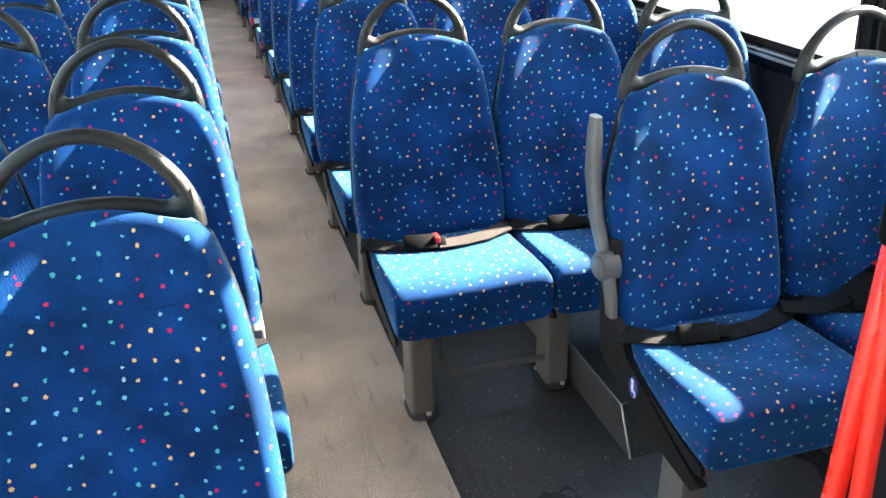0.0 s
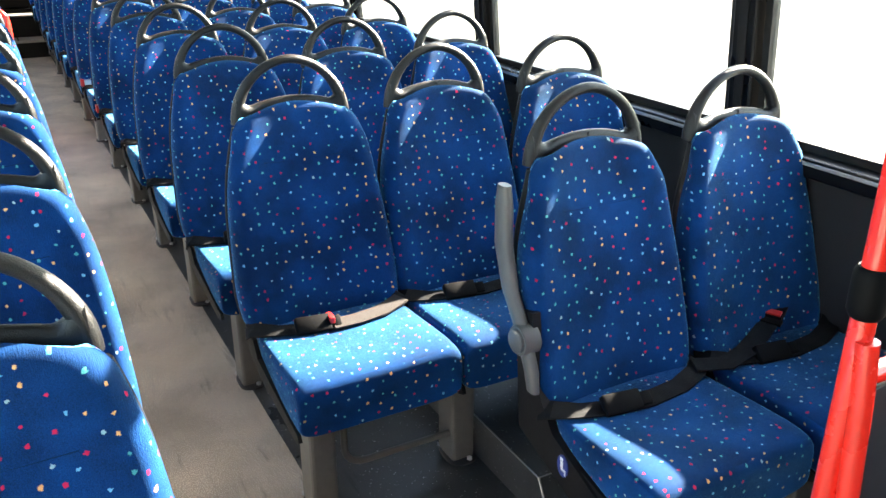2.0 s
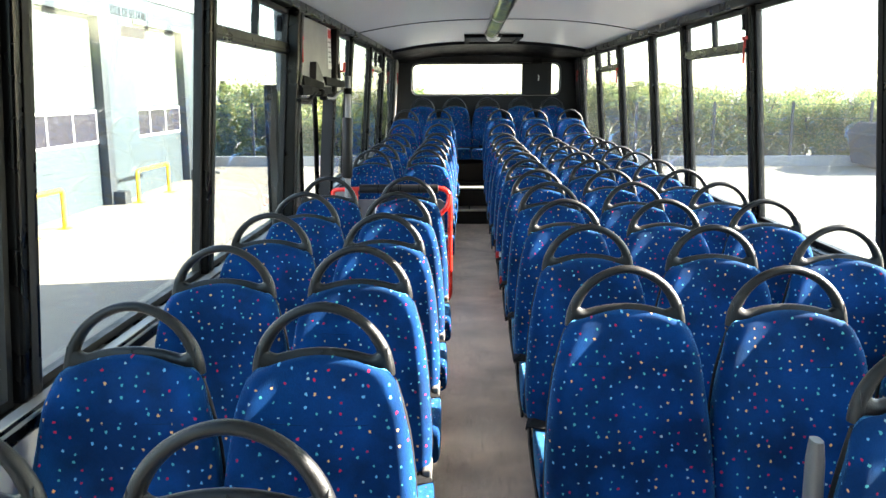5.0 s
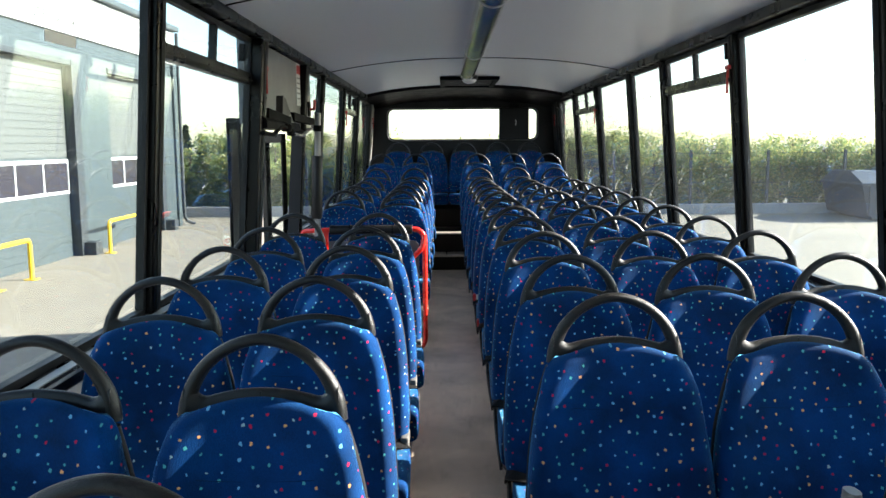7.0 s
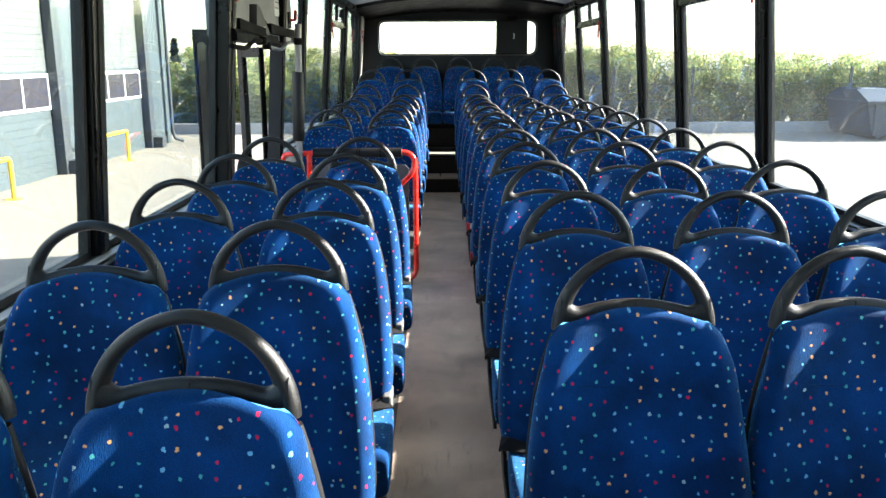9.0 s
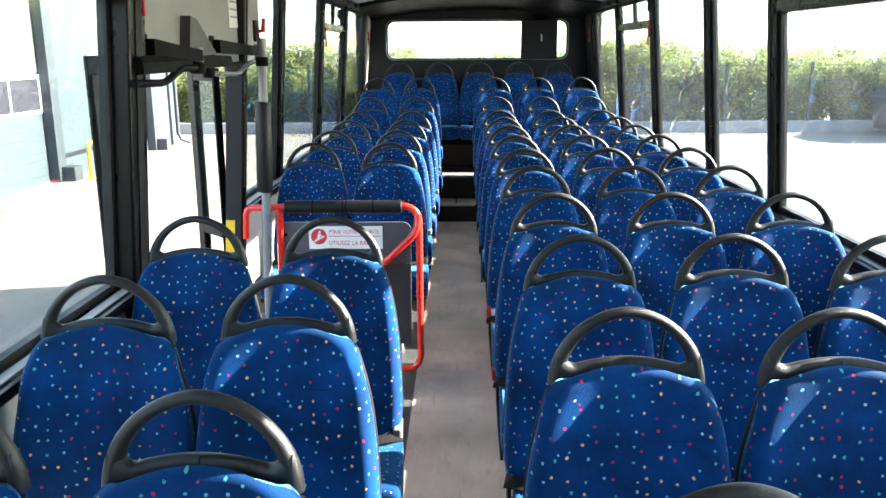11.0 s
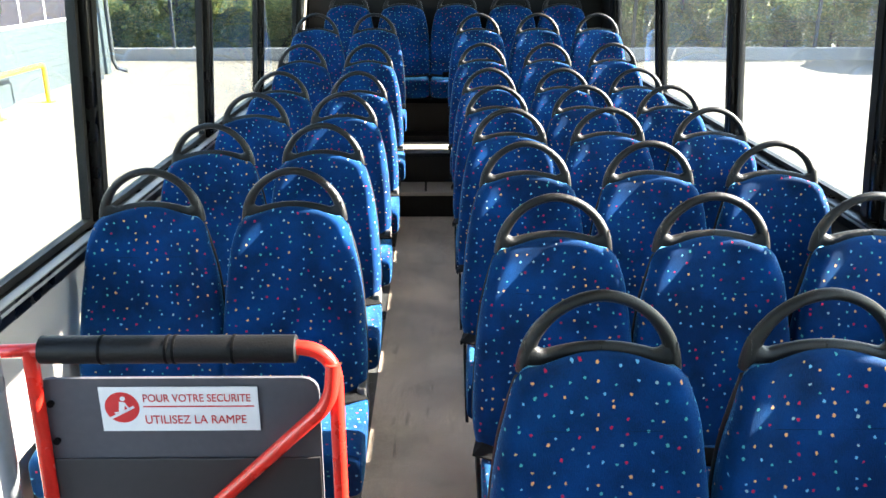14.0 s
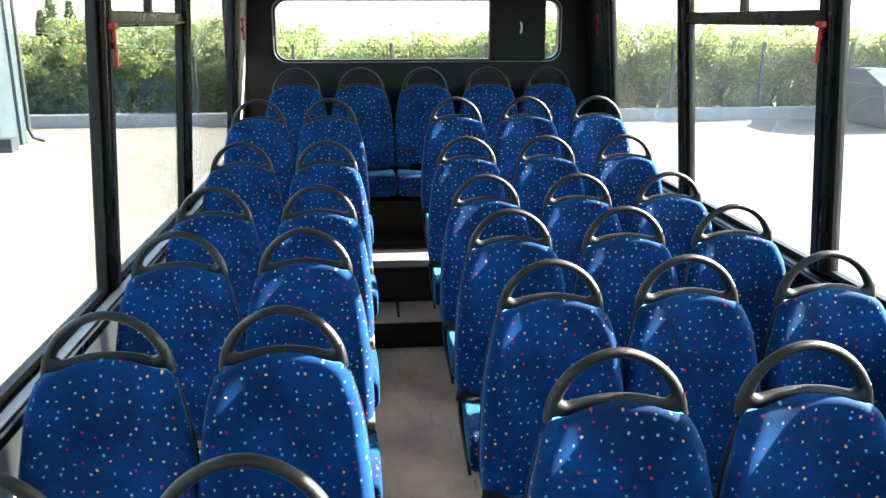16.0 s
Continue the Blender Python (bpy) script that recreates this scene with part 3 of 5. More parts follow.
seams = [Y0, 0.1, 3.2, 6.36, 9.35]
bm = ceiling_sheet(seams[0], seams[1] - 0.003)
for a, b in zip(seams[1:], seams[2:]):
    other = ceiling_sheet(a + 0.003, b - 0.003)
    tmp = bpy.data.meshes.new("tmp")
    other.to_mesh(tmp)
    other.free()
    bm.from_mesh(tmp)
    bpy.data.meshes.remove(tmp)
solid("ceiling", bm, CEIL, label="off-white arched ceiling boards with thin seams", category="ceiling", smooth=True)
for k, y in enumerate(seams[1:-1]):
    line = [(XL + 0.1 + (XR - XL - 0.2) * i / 40, y, arch_z(XL + 0.1 + (XR - XL - 0.2) * i / 40) - 0.002) for i in range(41)]
    solid("ceiling_seam_%d" % (k + 1), tube(bmesh.new(), line, 0.0045, 8), SHELL, label="thin dark joint cover between ceiling boards", category="trim", smooth=True)
solid("roof", box(bmesh.new(), XL - WT, XR + WT, Y0 - 0.1, 10.56, 2.22, 2.32), WHITE, label="plain bus roof skin", category="roof")
# dark cove that closes the ceiling to the rear wall
bm = bmesh.new()
rings = []
for y, dz in ((9.35, 0.0), (9.36, -0.035), (9.9, -0.05), (10.3, -0.085), (10.45, -0.12)):
    rings.append([(XL + (XR - XL) * k / 24, y, arch_z(XL + (XR - XL) * k / 24) + dz) for k in range(25)])
skin(bm, rings, closed=False, caps=False)
bmesh.ops.solidify(bm, geom=bm.faces, thickness=0.01)
solid("rear_cove", bm, DKPANEL, label="dark grey moulded cove above the rear window", category="trim", smooth=True)
bm = bmesh.new()
for x0, x1, in ((XL + 0.03, XL + 0.105), (XR - 0.125, XR - 0.03)):
    box(bm, x0, x1, Y0, 9.36, 1.935, 1.985, 0.008)
solid("ceiling_trim", bm, FRAME, label="black trim between window band and ceiling", category="trim")

# ceiling light channel
lamp = thing("ceiling_light", "long polished aluminium light channel, switched off", "light", (0.235, 0, 2.085))
rings = []
sec = [(0.07 * math.cos(math.pi + math.pi * k / 14), 0.066 * math.sin(math.pi + math.pi * k / 14)) for k in range(15)] + [(0.068, 0.012), (-0.068, 0.012)]
part("housing", skin(bmesh.new(), [[(x, y, z) for x, z in sec] for y in (-1.5, 7.72)]), CHROME, lamp, "polished aluminium channel", True, 50)
for k, y in enumerate((1.2, 3.5, 5.8)):
    part("joint_ring", skin(bmesh.new(), [[(x * 1.03, yy, z * 1.03) for x, z in sec] for yy in (y, y + 0.04)]), TRIM, lamp)
part("end_cap", skin(bmesh.new(), [[(x * s, y, z * s) for x, z in sec] for y, s in ((7.72, 1.04), (7.76, 1.0), (7.78, 0.7))]), DIFF, lamp, smooth=True)
# roof hatch
hatch = thing("roof_hatch", "black rectangular roof vent with slatted middle", "vent", (0.268, 8.7, 2.078))
for nm, v in (("frame_side", (-0.3, -0.25, -0.6, 0.6)), ("frame_side", (0.25, 0.3, -0.6, 0.6)), ("frame_end", (-0.25, 0.25, -0.6, -0.52)), ("frame_end", (-0.25, 0.25, 0.52, 0.6))):
    part(nm, box(bmesh.new(), *v, -0.028, 0.006, 0.004), BUCKLE, hatch)
for k in range(5):
    part("slat", box(bmesh.new(), -0.25, 0.25, -0.5 + k * 0.205, -0.35 + k * 0.205, -0.012, -0.004, 0.002), SHELL, hatch)
dome = thing("dome_lamp", "small round ceiling lamp with pale lens", "light", (0.26, 7.98, 2.03))
part("lens", skin(bmesh.new(), [[(r * math.cos(2 * math.pi * k / 16), r * math.sin(2 * math.pi * k / 16), z) for k in range(16)] for r, z in ((0.07, 0.03), (0.068, 0.0), (0.05, -0.02), (0.02, -0.028))]), DIFF, dome, smooth=True)
part("base_ring", skin(bmesh.new(), [[(r * math.cos(2 * math.pi * k / 16), r * math.sin(2 * math.pi * k / 16), z) for k in range(16)] for r, z in ((0.085, 0.05), (0.085, 0.02), (0.07, 0.012))]), SHELL, dome)


# ---- seats ----
def ramp_up(u):
    u = min(1, max(0, u))
    return u * u * (3 - 2 * u)


def back_front(z):
    """How far forward the face of the backrest stands at a height: straight below, a little rounded at the head."""
    return -0.227 + 0.288 * max(z - 0.42, 0) - 0.3 * max(0, z - 0.79) ** 2


BACK_WIDTHS = ((0.36, 0.17), (0.415, 0.19), (0.43, 0.203), (0.455, 0.212), (0.5, 0.216), (0.56, 0.214), (0.62, 0.21), (0.69, 0.205), (0.75, 0.198), (0.8, 0.191), (0.84, 0.183), (0.87, 0.1755), (0.9, 0.166), (0.915, 0.1605), (0.925, 0.156))


def back_width(z):
    """Half the width of the backrest at a height, tapering to the shoulders."""
    for (z0, w0), (z1, w1) in zip(BACK_WIDTHS, BACK_WIDTHS[1:]):
        if z <= z1:
            return w0 + (w1 - w0) * max(0, z - z0) / (z1 - z0)
    return BACK_WIDTHS[-1][1]


def dish(x, z, w):
    """How far the middle of the face lies behind the crests of its side bolsters."""
    c = w - 0.03
    depth = 0.019 + 0.008 * ramp_up((z - 0.72) / 0.17)
    return depth * (1 - min(1, abs(x) / c) ** 2.0)


def back_depth(z):
    """How thick the padding is, thinning towards the head."""
    return 0.084 - 0.036 * ramp_up((z - 0.7) / 0.2)


def crown_lift(x, z):
    """The top edge rises in a bow between the shoulders."""
    return 0.037 * max(0, 1 - (x / 0.157) ** 2) * ramp_up((z - 0.72) / 0.2)


def backrest_mesh():
    bm = bmesh.new()
    uv = bm.loops.layers.uv.new("cloth")
    levels = [(0.415, 0.02, 0.012), (0.42, 0.008, 0.004), (0.43, 0.003, 0), (0.45, 0, 0), (0.48, 0, 0), (0.52, 0, 0), (0.56, 0, 0), (0.6, 0, 0), (0.64, 0, 0), (0.68, 0, 0), (0.71, 0, 0), (0.735, 0, 0), (0.76, 0, 0), (0.78, 0, 0), (0.8, 0, 0), (0.815, 0, 0), (0.83, 0, 0), (0.845, 0, 0), (0.86, 0, 0), (0.872, 0, 0), (0.884, 0, 0), (0.894, 0, 0),
              (0.902, 0.0, 0), (0.909, 0.001, 0), (0.9145, 0.003, 0.001), (0.919, 0.0065, 0.003), (0.9225, 0.012, 0.007), (0.9245, 0.02, 0.014)]
    rings, coords = [], []
    nf, na = 26, 8
    for z, roll, inset in levels:
        thick = back_depth(z)
        w = back_width(z) - inset
        c = w - 0.03
        ring = []
        for k in range(nf + 1):
            x = c * (2 * k / nf - 1)
            ring.append((x, roll + dish(x, z, w), x))
        right = []
        for k in range(1, na + 1):
            q = 0.5 * math.pi * k / na
            x = c + (w - c) * math.sin(q)
            right.append((x, roll + min(0.042, thick - 0.03 - roll) * (1 - math.cos(q)), c + 0.05 * k / na))
        right += [(w, max(thick - 0.024, roll + 0.02), c + 0.07), (w - 0.006, thick, c + 0.095)]
        ring = [(-x, y, -u) for x, y, u in right[::-1]] + ring + right
        # the crests of the bolsters are softly rounded
        for _ in range(3):
            ys = [p[1] for p in ring]
            for k in range(4, len(ring) - 4):
                ring[k] = (ring[k][0], (ys[k - 1] + 2 * ys[k] + ys[k + 1]) / 4, ring[k][2])
        pts = []
        for x, y, u in ring:
            zz = z + crown_lift(x, z)
            shoulder = 0.026 * ramp_up((z - 0.85) / 0.075) * min(1, abs(x) / w) ** 5
            pts.append((x, back_front(zz) + min(y + shoulder, max(y, thick - 0.01)), zz))
        rings.append(pts)
        coords.append([(u, zz) for (x, y, u), (_, _, zz) in zip(ring, pts)])
    vs = [[bm.verts.new(p) for p in ring] for ring in rings]
    n = len(vs[0])
    for i in range(len(vs) - 1):
        for k in range(n):
            j = (k + 1) % n
            f = bm.faces.new((vs[i][k], vs[i][j], vs[i + 1][j], vs[i + 1][k]))
            q = (coords[i][k], coords[i][j], coords[i + 1][j], coords[i + 1][k]) if j else (coords[i][k],) * 4
            for lp, uvc in zip(f.loops, q):
                lp[uv].uv = uvc
    bm.faces.new(vs[0][::-1])
    bm.faces.new(vs[-1])
    return bm


def cushion_mesh():
    lv = [(-0.165, 0.436, 0.41, 0.17), (-0.18, 0.442, 0.402, 0.188), (-0.26, 0.446, 0.38, 0.199), (-0.34, 0.452, 0.36, 0.203), (-0.42, 0.459, 0.341, 0.206), (-0.48, 0.463, 0.329, 0.207), (-0.515, 0.463, 0.324, 0.207),
          (-0.535, 0.4605, 0.323, 0.2065), (-0.546, 0.456, 0.3235, 0.206), (-0.553, 0.449, 0.325, 0.205), (-0.5565, 0.438, 0.327, 0.203), (-0.557, 0.42, 0.33, 0.2), (-0.556, 0.4, 0.336, 0.194)]
    rings = []
    for y, zt, zb, w in lv:
        c, t = (zt + zb) / 2, (zt - zb) / 2
        rings.append([(x, y, c + z - (0.008 * (1 - (x / w) ** 2) if z > 0 else 0)) for x, z in oval(w, t, 44, 6.5)])
    bm = skin(bmesh.new(), rings)
    lay_uv(bm)
    return bm


def shell_mesh():
    bm = bmesh.new()
    rings = []
    for z in (0.36, 0.4, 0.45, 0.5, 0.6, 0.7, 0.76, 0.8, 0.84, 0.87, 0.895, 0.912):
        w = back_width(z) + 0.001
        yf = back_front(z) + back_depth(z) - 0.001
        rings.append([(x, yf + y, z) for x, y in oval(w, 0.018, 20, 4)])
    skin(bm, rings)
    rings = []
    for y, zb, w in ((-0.12, 0.385, 0.17), (-0.2, 0.372, 0.2), (-0.3, 0.366, 0.2), (-0.4, 0.342, 0.198), (-0.48, 0.327, 0.19), (-0.52, 0.325, 0.17)):
        rings.append([(x, y, zb + z) for x, z in oval(w, 0.009, 16, 5)])
    skin(bm, rings)
    return bm


def handle_mesh():
    """A half-round loop that stands on the shoulders, with broad feet, and the bow that joins them over the padding."""
    bm = bmesh.new()
    pts, rs = [], []
    n = 40
    for k in range(n + 1):
        a = math.pi * k / n
        h = 0.0112 + 0.0048 * abs(math.cos(a)) ** 5
        c, s = math.cos(a), math.sin(a)
        r = 0.157 - h
        pts.append((r * math.copysign(abs(c) ** 1.1, c), -0.019 + 0.004 * s, 0.914 + (0.161 - h) * s))
        rs.append(h)
    tube(bm, pts, rs, 14, 1.15)
    rings = []
    for k in range(-22, 23):
        x = 0.142 * k / 22
        u = abs(x) / 0.112
        top = 0.974 - 0.02 * u * u
        if abs(x) > 0.098:
            top += 0.028 * ((abs(x) - 0.098) / 0.03) ** 2.2
        top = min(top, 0.978)
        low = 0.944 - 0.034 * (x / 0.157) ** 2
        m = (low + top) / 2
        deep = 1 + 0.45 * ramp_up((abs(x) - 0.07) / 0.05)
        rings.append([(x, -0.0185 + y * deep, z) for y, z in ((-0.009, low), (-0.0105, low + 0.006), (-0.0115, m), (-0.009, top - 0.005), (-0.005, top - 0.001), (0, top), (0.005, top - 0.001), (0.009, top - 0.005), (0.0115, m), (0.0105, low + 0.006), (0.009, low))])
    skin(bm, rings)
    return bm


def strap(bm, pts, w, t=0.0022):
    """A flat band along a line of points."""
    pts = [Vector(p) for p in pts]
    rings = []
    for i, p in enumerate(pts):
        d = (pts[min(i + 1, len(pts) - 1)] - pts[max(i - 1, 0)]).normalized()
        side = Vector((0, 1.0, 0.08))
        side = (side - d * side.dot(d)).normalized() * (w / 2)
        up = d.cross(side).normalized() * t
        rings.append([p + side + up, p - side + up, p - side - up, p + side - up])
    return skin(bm, rings)


def buckle_mesh(at, ang, w=0.046):
    bm = bmesh.new()
    box(bm, -0.045, 0.045, -w / 2, w / 2, -0.011, 0.011, 0.006)
    box(bm, 0.043, 0.07, -w * 0.32, w * 0.32, -0.006, 0.006, 0.003)
    bm.transform(Matrix.Translation(at) @ Matrix.Rotation(ang, 4, "Z") @ Matrix.Rotation(radians(40), 4, "X"))
    return bm


SEAT_LABEL = "blue velour bus seat with colourful dots and black grab handle"


def bus_seat(aisle_end=False):
    s = thing("bus_seat", SEAT_LABEL, "bus seat", group="bus seats")
    part("backrest", backrest_mesh(), VELOUR, s, smooth=True, angle=70)
    pad = cushion_mesh()
    if aisle_end:
        # the aisle cushions of the pairs stand a little out into the aisle
        pad.transform(Matrix.Translation((0.013, 0, 0)) @ Matrix.Diagonal((1.06, 1, 1, 1)))
    part("cushion", pad, VELOUR, s, smooth=True, angle=70)
    line = []
    for k in range(-12, 13):
        x = 0.105 * k / 12
        z = 0.822 + 0.006 * (x / 0.1) ** 2
        line.append((x, back_front(z) + dish(x, z, back_width(z)) - 0.0004, z))
    part("seam", tube(bmesh.new(), line, 0.0009, 6), SEAM, s, "dark stitched seam")
    part("seat_shell", shell_mesh(), SHELL, s, "dark grey plastic shell", True, 60)
    part("side_trim", skin(bmesh.new(), [[(x, y, z) for y, z in ((-0.16, 0.425), (-0.235, 0.425), (-0.262, 0.385), (-0.545, 0.336), (-0.552, 0.32), (-0.53, 0.31), (-0.3, 0.335), (-0.19, 0.37))] for x in (-0.209, -0.2)]), SHELL, s, "dark plastic trim under the cushion")
    grip = part("grab_handle", handle_mesh(), BLACK, s, "black plastic grab handle", True, 60)
    part("mould_line", box(bmesh.new(), -0.0008, 0.0008, -0.0302, -0.022, 0.95, 0.97), SHELL, grip, "fine pale mould line")
    belt = part("seat_belt", strap(bmesh.new(), [(-0.211, -0.19, 0.43), (-0.205, -0.232, 0.45), (-0.15, -0.266, 0.4515), (-0.08, -0.284, 0.449), (0.0, -0.292, 0.4475), (0.1, -0.284, 0.449), (0.17, -0.26, 0.453), (0.206, -0.23, 0.451), (0.212, -0.18, 0.428)], 0.046), WEB, s, "black lap belt", True)
    part("buckle", buckle_mesh((-0.07, -0.29, 0.46), radians(-8)), BUCKLE, belt, smooth=True)
    if aisle_end:
        part("end_clip", box(bmesh.new(), 0.19, 0.216, -0.235, -0.14, 0.43, 0.47, 0.006), GREY, belt, "grey plastic belt end")
        part("side_cover", skin(bmesh.new(), [[(x, y, z) for y, z in ((-0.13, 0.428), (-0.23, 0.428), (-0.29, 0.30), (-0.19, 0.30), (-0.12, 0.36))] for x in (0.2, 0.213)]), GREY, s, "grey plastic side cover")
    return s


seat = bus_seat()
first = True
seats = {}
for k, (y, z) in enumerate(RIGHT_ROWS):
    for c, x in enumerate(RX):
        m = pose(x + random.uniform(-0.004, 0.004), y + random.uniform(-0.006, 0.006), z, random.uniform(-0.2, 0.2), random.uniform(-0.2, 0.2), random.uniform(-0.8, 0.8))
        if first:
            seat.matrix_basis = m
            seats["R", k + 1, c] = seat
            first = False
        else:
            seats["R", k + 1, c] = copy_thing(seat, m)
for c in (1, 2):
    seats["R", 0, c] = copy_thing(seat, pose(RX[c] + 0.028 * c, 0.97, 0))
end_seat = bus_seat(True)
end_used = False
for k, (y, z) in enumerate(LEFT_ROWS):
    for c, x in enumerate(LX):
        m = (pose(x - (0.02 if k == 0 else 0) + random.uniform(-0.004, 0.004), y + random.uniform(-0.006, 0.006), z, random.uniform(-0.2, 0.2), random.uniform(-0.2, 0.2), random.uniform(-0.8, 0.8)))
        if c == 1 and not end_used:
            end_seat.matrix_basis = m
            seats["L", k, c] = end_seat
            end_used = True
        else:
            seats["L", k, c] = copy_thing(end_seat if c == 1 else seat, m)
for x in (-0.575, -0.155, 0.265, 0.685, 1.085):
    b = copy_thing(seat, pose(x, 10.24, 0.36))
    tagged(b, "blue dotted velour seat of the shaded rear bench", "bus seat", "rear bench seats")


# pedestals under each row
def pedestal(x, y, z, h=0.34):
    p = thing("seat_pedestal", "warm grey steel pedestal bolted to the floor under the seats", "seat leg", (x, y, z), "seat pedestals")
    bm = bmesh.new()
    box(bm, -0.034, 0.034, -0.045, 0.045, 0.0, h - 0.02, 0.009)
    box(bm, -0.046, 0.046, -0.06, 0.06, h - 0.02, h, 0.004)
    part("leg", bm, GREY, p)
    bm = bmesh.new()
    rings = [[(a, b - 0.01, zz) for a, b in oval(w, w * 1.35, 20, 3)] for zz, w in ((0.0, 0.043), (0.005, 0.043), (0.008, 0.039))]
    part("foot_plate", skin(bm, rings), PARTN, p, smooth=True)
    for bx, by in ((0.012, -0.056), (-0.03, 0.04)):
        part("bolt", skin(bmesh.new(), [[(bx + r * math.cos(a), by + r * math.sin(a), zz) for a in (math.pi * k / 3 for k in range(6))] for zz, r in ((0.008, 0.008), (0.014, 0.008), (0.016, 0.005))]), CLIP, p, "steel bolt head")
    return p


ped = pedestal(0.292, RIGHT_ROWS[0][0] - 0.38, 0.0)
for y, z in RIGHT_ROWS:
    if (y, z) != RIGHT_ROWS[0]:
        copy_thing(ped, pose(0.302, y - 0.38, z))
    copy_thing(ped, pose(0.70, y - 0.36, z))
copy_thing(ped, pose(0.735, 0.60, 0))
copy_thing(ped, pose(1.3, 0.62, 0))
for y, z in LEFT_ROWS:
    copy_thing(ped, pose(-0.27, y - 0.38, z))


def seat_beam(x0, x1, y, z):
    b = thing("seat_beam", "dark grey steel beam joining the seats of a row", "beam", ((x0 + x1) / 2, y, z), "seat beams")
    h = (x1 - x0) / 2
    part("rail", box(bmesh.new(), -h, h, -0.4, -0.35, 0.285, 0.325, 0.004), SHELL, b)
    part("rail", box(bmesh.new(), -h, h, -0.2, -0.15, 0.325, 0.36, 0.004), SHELL, b)
    return b


rb = seat_beam(0.22, 1.44, RIGHT_ROWS[0][0], 0)
for y, z in RIGHT_ROWS[1:]:
    copy_thing(rb, pose(0.83, y, z))
lb = seat_beam(-0.93, -0.13, LEFT_ROWS[0][0], 0)
for y, z in LEFT_ROWS[1:]:
    copy_thing(lb, pose(-0.53, y, z))
seat_beam(0.67, 1.44, 0.97, 0)

# bent tube under the second row
foot = thing("foot_guard", "bent grey steel tube under the aisle seat", "tube", (0.362, 1.22, 0))
part("bent_tube", tube(bmesh.new(), bend([(0, 0, 0.3), (0.0, 0, 0.088), (0.4, 0.0, 0.088)], 0.06), 0.009), GREY, foot, smooth=True)

# armrest of the first row
arm = thing("armrest", "folded-up grey plastic armrest on the front seat", "armrest", (0.622, 0.82, 0.584))
pts = [(0, 0.095, 0.31), (0, 0.094, 0.27), (0, 0.09, 0.18), (0, 0.06, 0.09), (0, 0.01, 0.02), (0, -0.03, -0.06), (0, -0.04, -0.105)]
bm = bmesh.new()
skin(bm, [[(p[0] + a, p[1] + b, p[2]) for a, b in oval(0.0145 * s, 0.023 * s, 14, 2.6)] for p, s in zip(pts, (0.75, 1.0, 1.05, 1.0, 0.95, 0.85, 0.7))])
part("arm_pad", bm, ARM, arm, smooth=True)
bm = bmesh.new()
skin(bm, [[(x, 0.034 * s * math.cos(a), 0.034 * s * math.sin(a)) for a in (2 * math.pi * k / 24 for k in range(24))] for x, s in ((0.02, 1.0), (-0.014, 1.0), (-0.018, 0.94), (-0.018, 0.8), (-0.024, 0.76), (-0.026, 0.66))])
part("pivot_knob", bm, ARM, arm, "round grey pivot knob", True)
bm = bmesh.new()
edge = ((-0.408, -0.285), (-0.385, -0.312), (-0.19, -0.298), (0.02, -0.23), (0.05, 0.05), (-0.01, 0.06), (-0.04, -0.1), (-0.1, -0.178), (-0.25, -0.235))
skin(bm, [[(x, y, z) for y, z in edge] for x in (0.01, 0.03)])
side_plate = part("side_plate", bm, SHELL, arm, "dark plastic side plate")
bm = bmesh.new()
skin(bm, [[(x, -0.145 + 0.018 * math.cos(a), -0.228 + 0.026 * math.sin(a)) for a in (2 * math.pi * k / 20 for k in range(20))] for x in (0.0095, 0.0075)])
part("belt_sticker", bm, BLUEST, side_plate, "small round blue belt sticker with white seated figure")
bm = bmesh.new()
box(bm, 0.0066, 0.0072, -0.1466, -0.1370, -0.2168, -0.2088)
box(bm, 0.0066, 0.0072, -0.1474, -0.1386, -0.2328, -0.2184)
box(bm, 0.0066, 0.0072, -0.1570, -0.1410, -0.2384, -0.2328)
box(bm, 0.0066, 0.0072, -0.1570, -0.1530, -0.2464, -0.2384)
part("pictogram", bm, PAPER, side_plate, "white seated figure")

# belts that lie otherwise than the rest
bb = thing("loose_belt", "faded brown lap belt with red release button on the cushion", "seat belt", (0.40, 1.60, 0))
part("webbing", strap(bmesh.new(), [(-0.02, -0.296, 0.454), (0.05, -0.295, 0.453), (0.12, -0.284, 0.455), (0.192, -0.248, 0.458)], 0.046), BROWN, bb, smooth=True)
part("release_button", box(bmesh.new(), -0.03, -0.016, -0.306, -0.27, 0.46, 0.478, 0.003), REDP, bb, "red release button")
bb = thing("loose_belt", "black webbing strap with red buckle across the window seat", "seat belt", (1.05, 0.97, 0))
part("webbing", strap(bmesh.new(), [(-0.03, -0.25, 0.462), (0.04, -0.28, 0.463), (0.12, -0.262, 0.464), (0.21, -0.225, 0.47), (0.255, -0.205, 0.478)], 0.046), WEB, bb, smooth=True)
part("latch_plate", strap(bmesh.new(), [(0.25, -0.207, 0.48), (0.268, -0.199, 0.484)], 0.062, 0.003), BUCKLE, bb, "dark steel latch plate")
part("buckle_body", strap(bmesh.new(), [(0.268, -0.199, 0.484), (0.3, -0.183, 0.49), (0.335, -0.165, 0.488)], 0.05, 0.009), BUCKLE, bb, "black plastic buckle", True)
part("release_button", strap(bmesh.new(), [(0.272, -0.199, 0.487), (0.288, -0.191, 0.491)], 0.04, 0.0105), REDP, bb, "red release button")
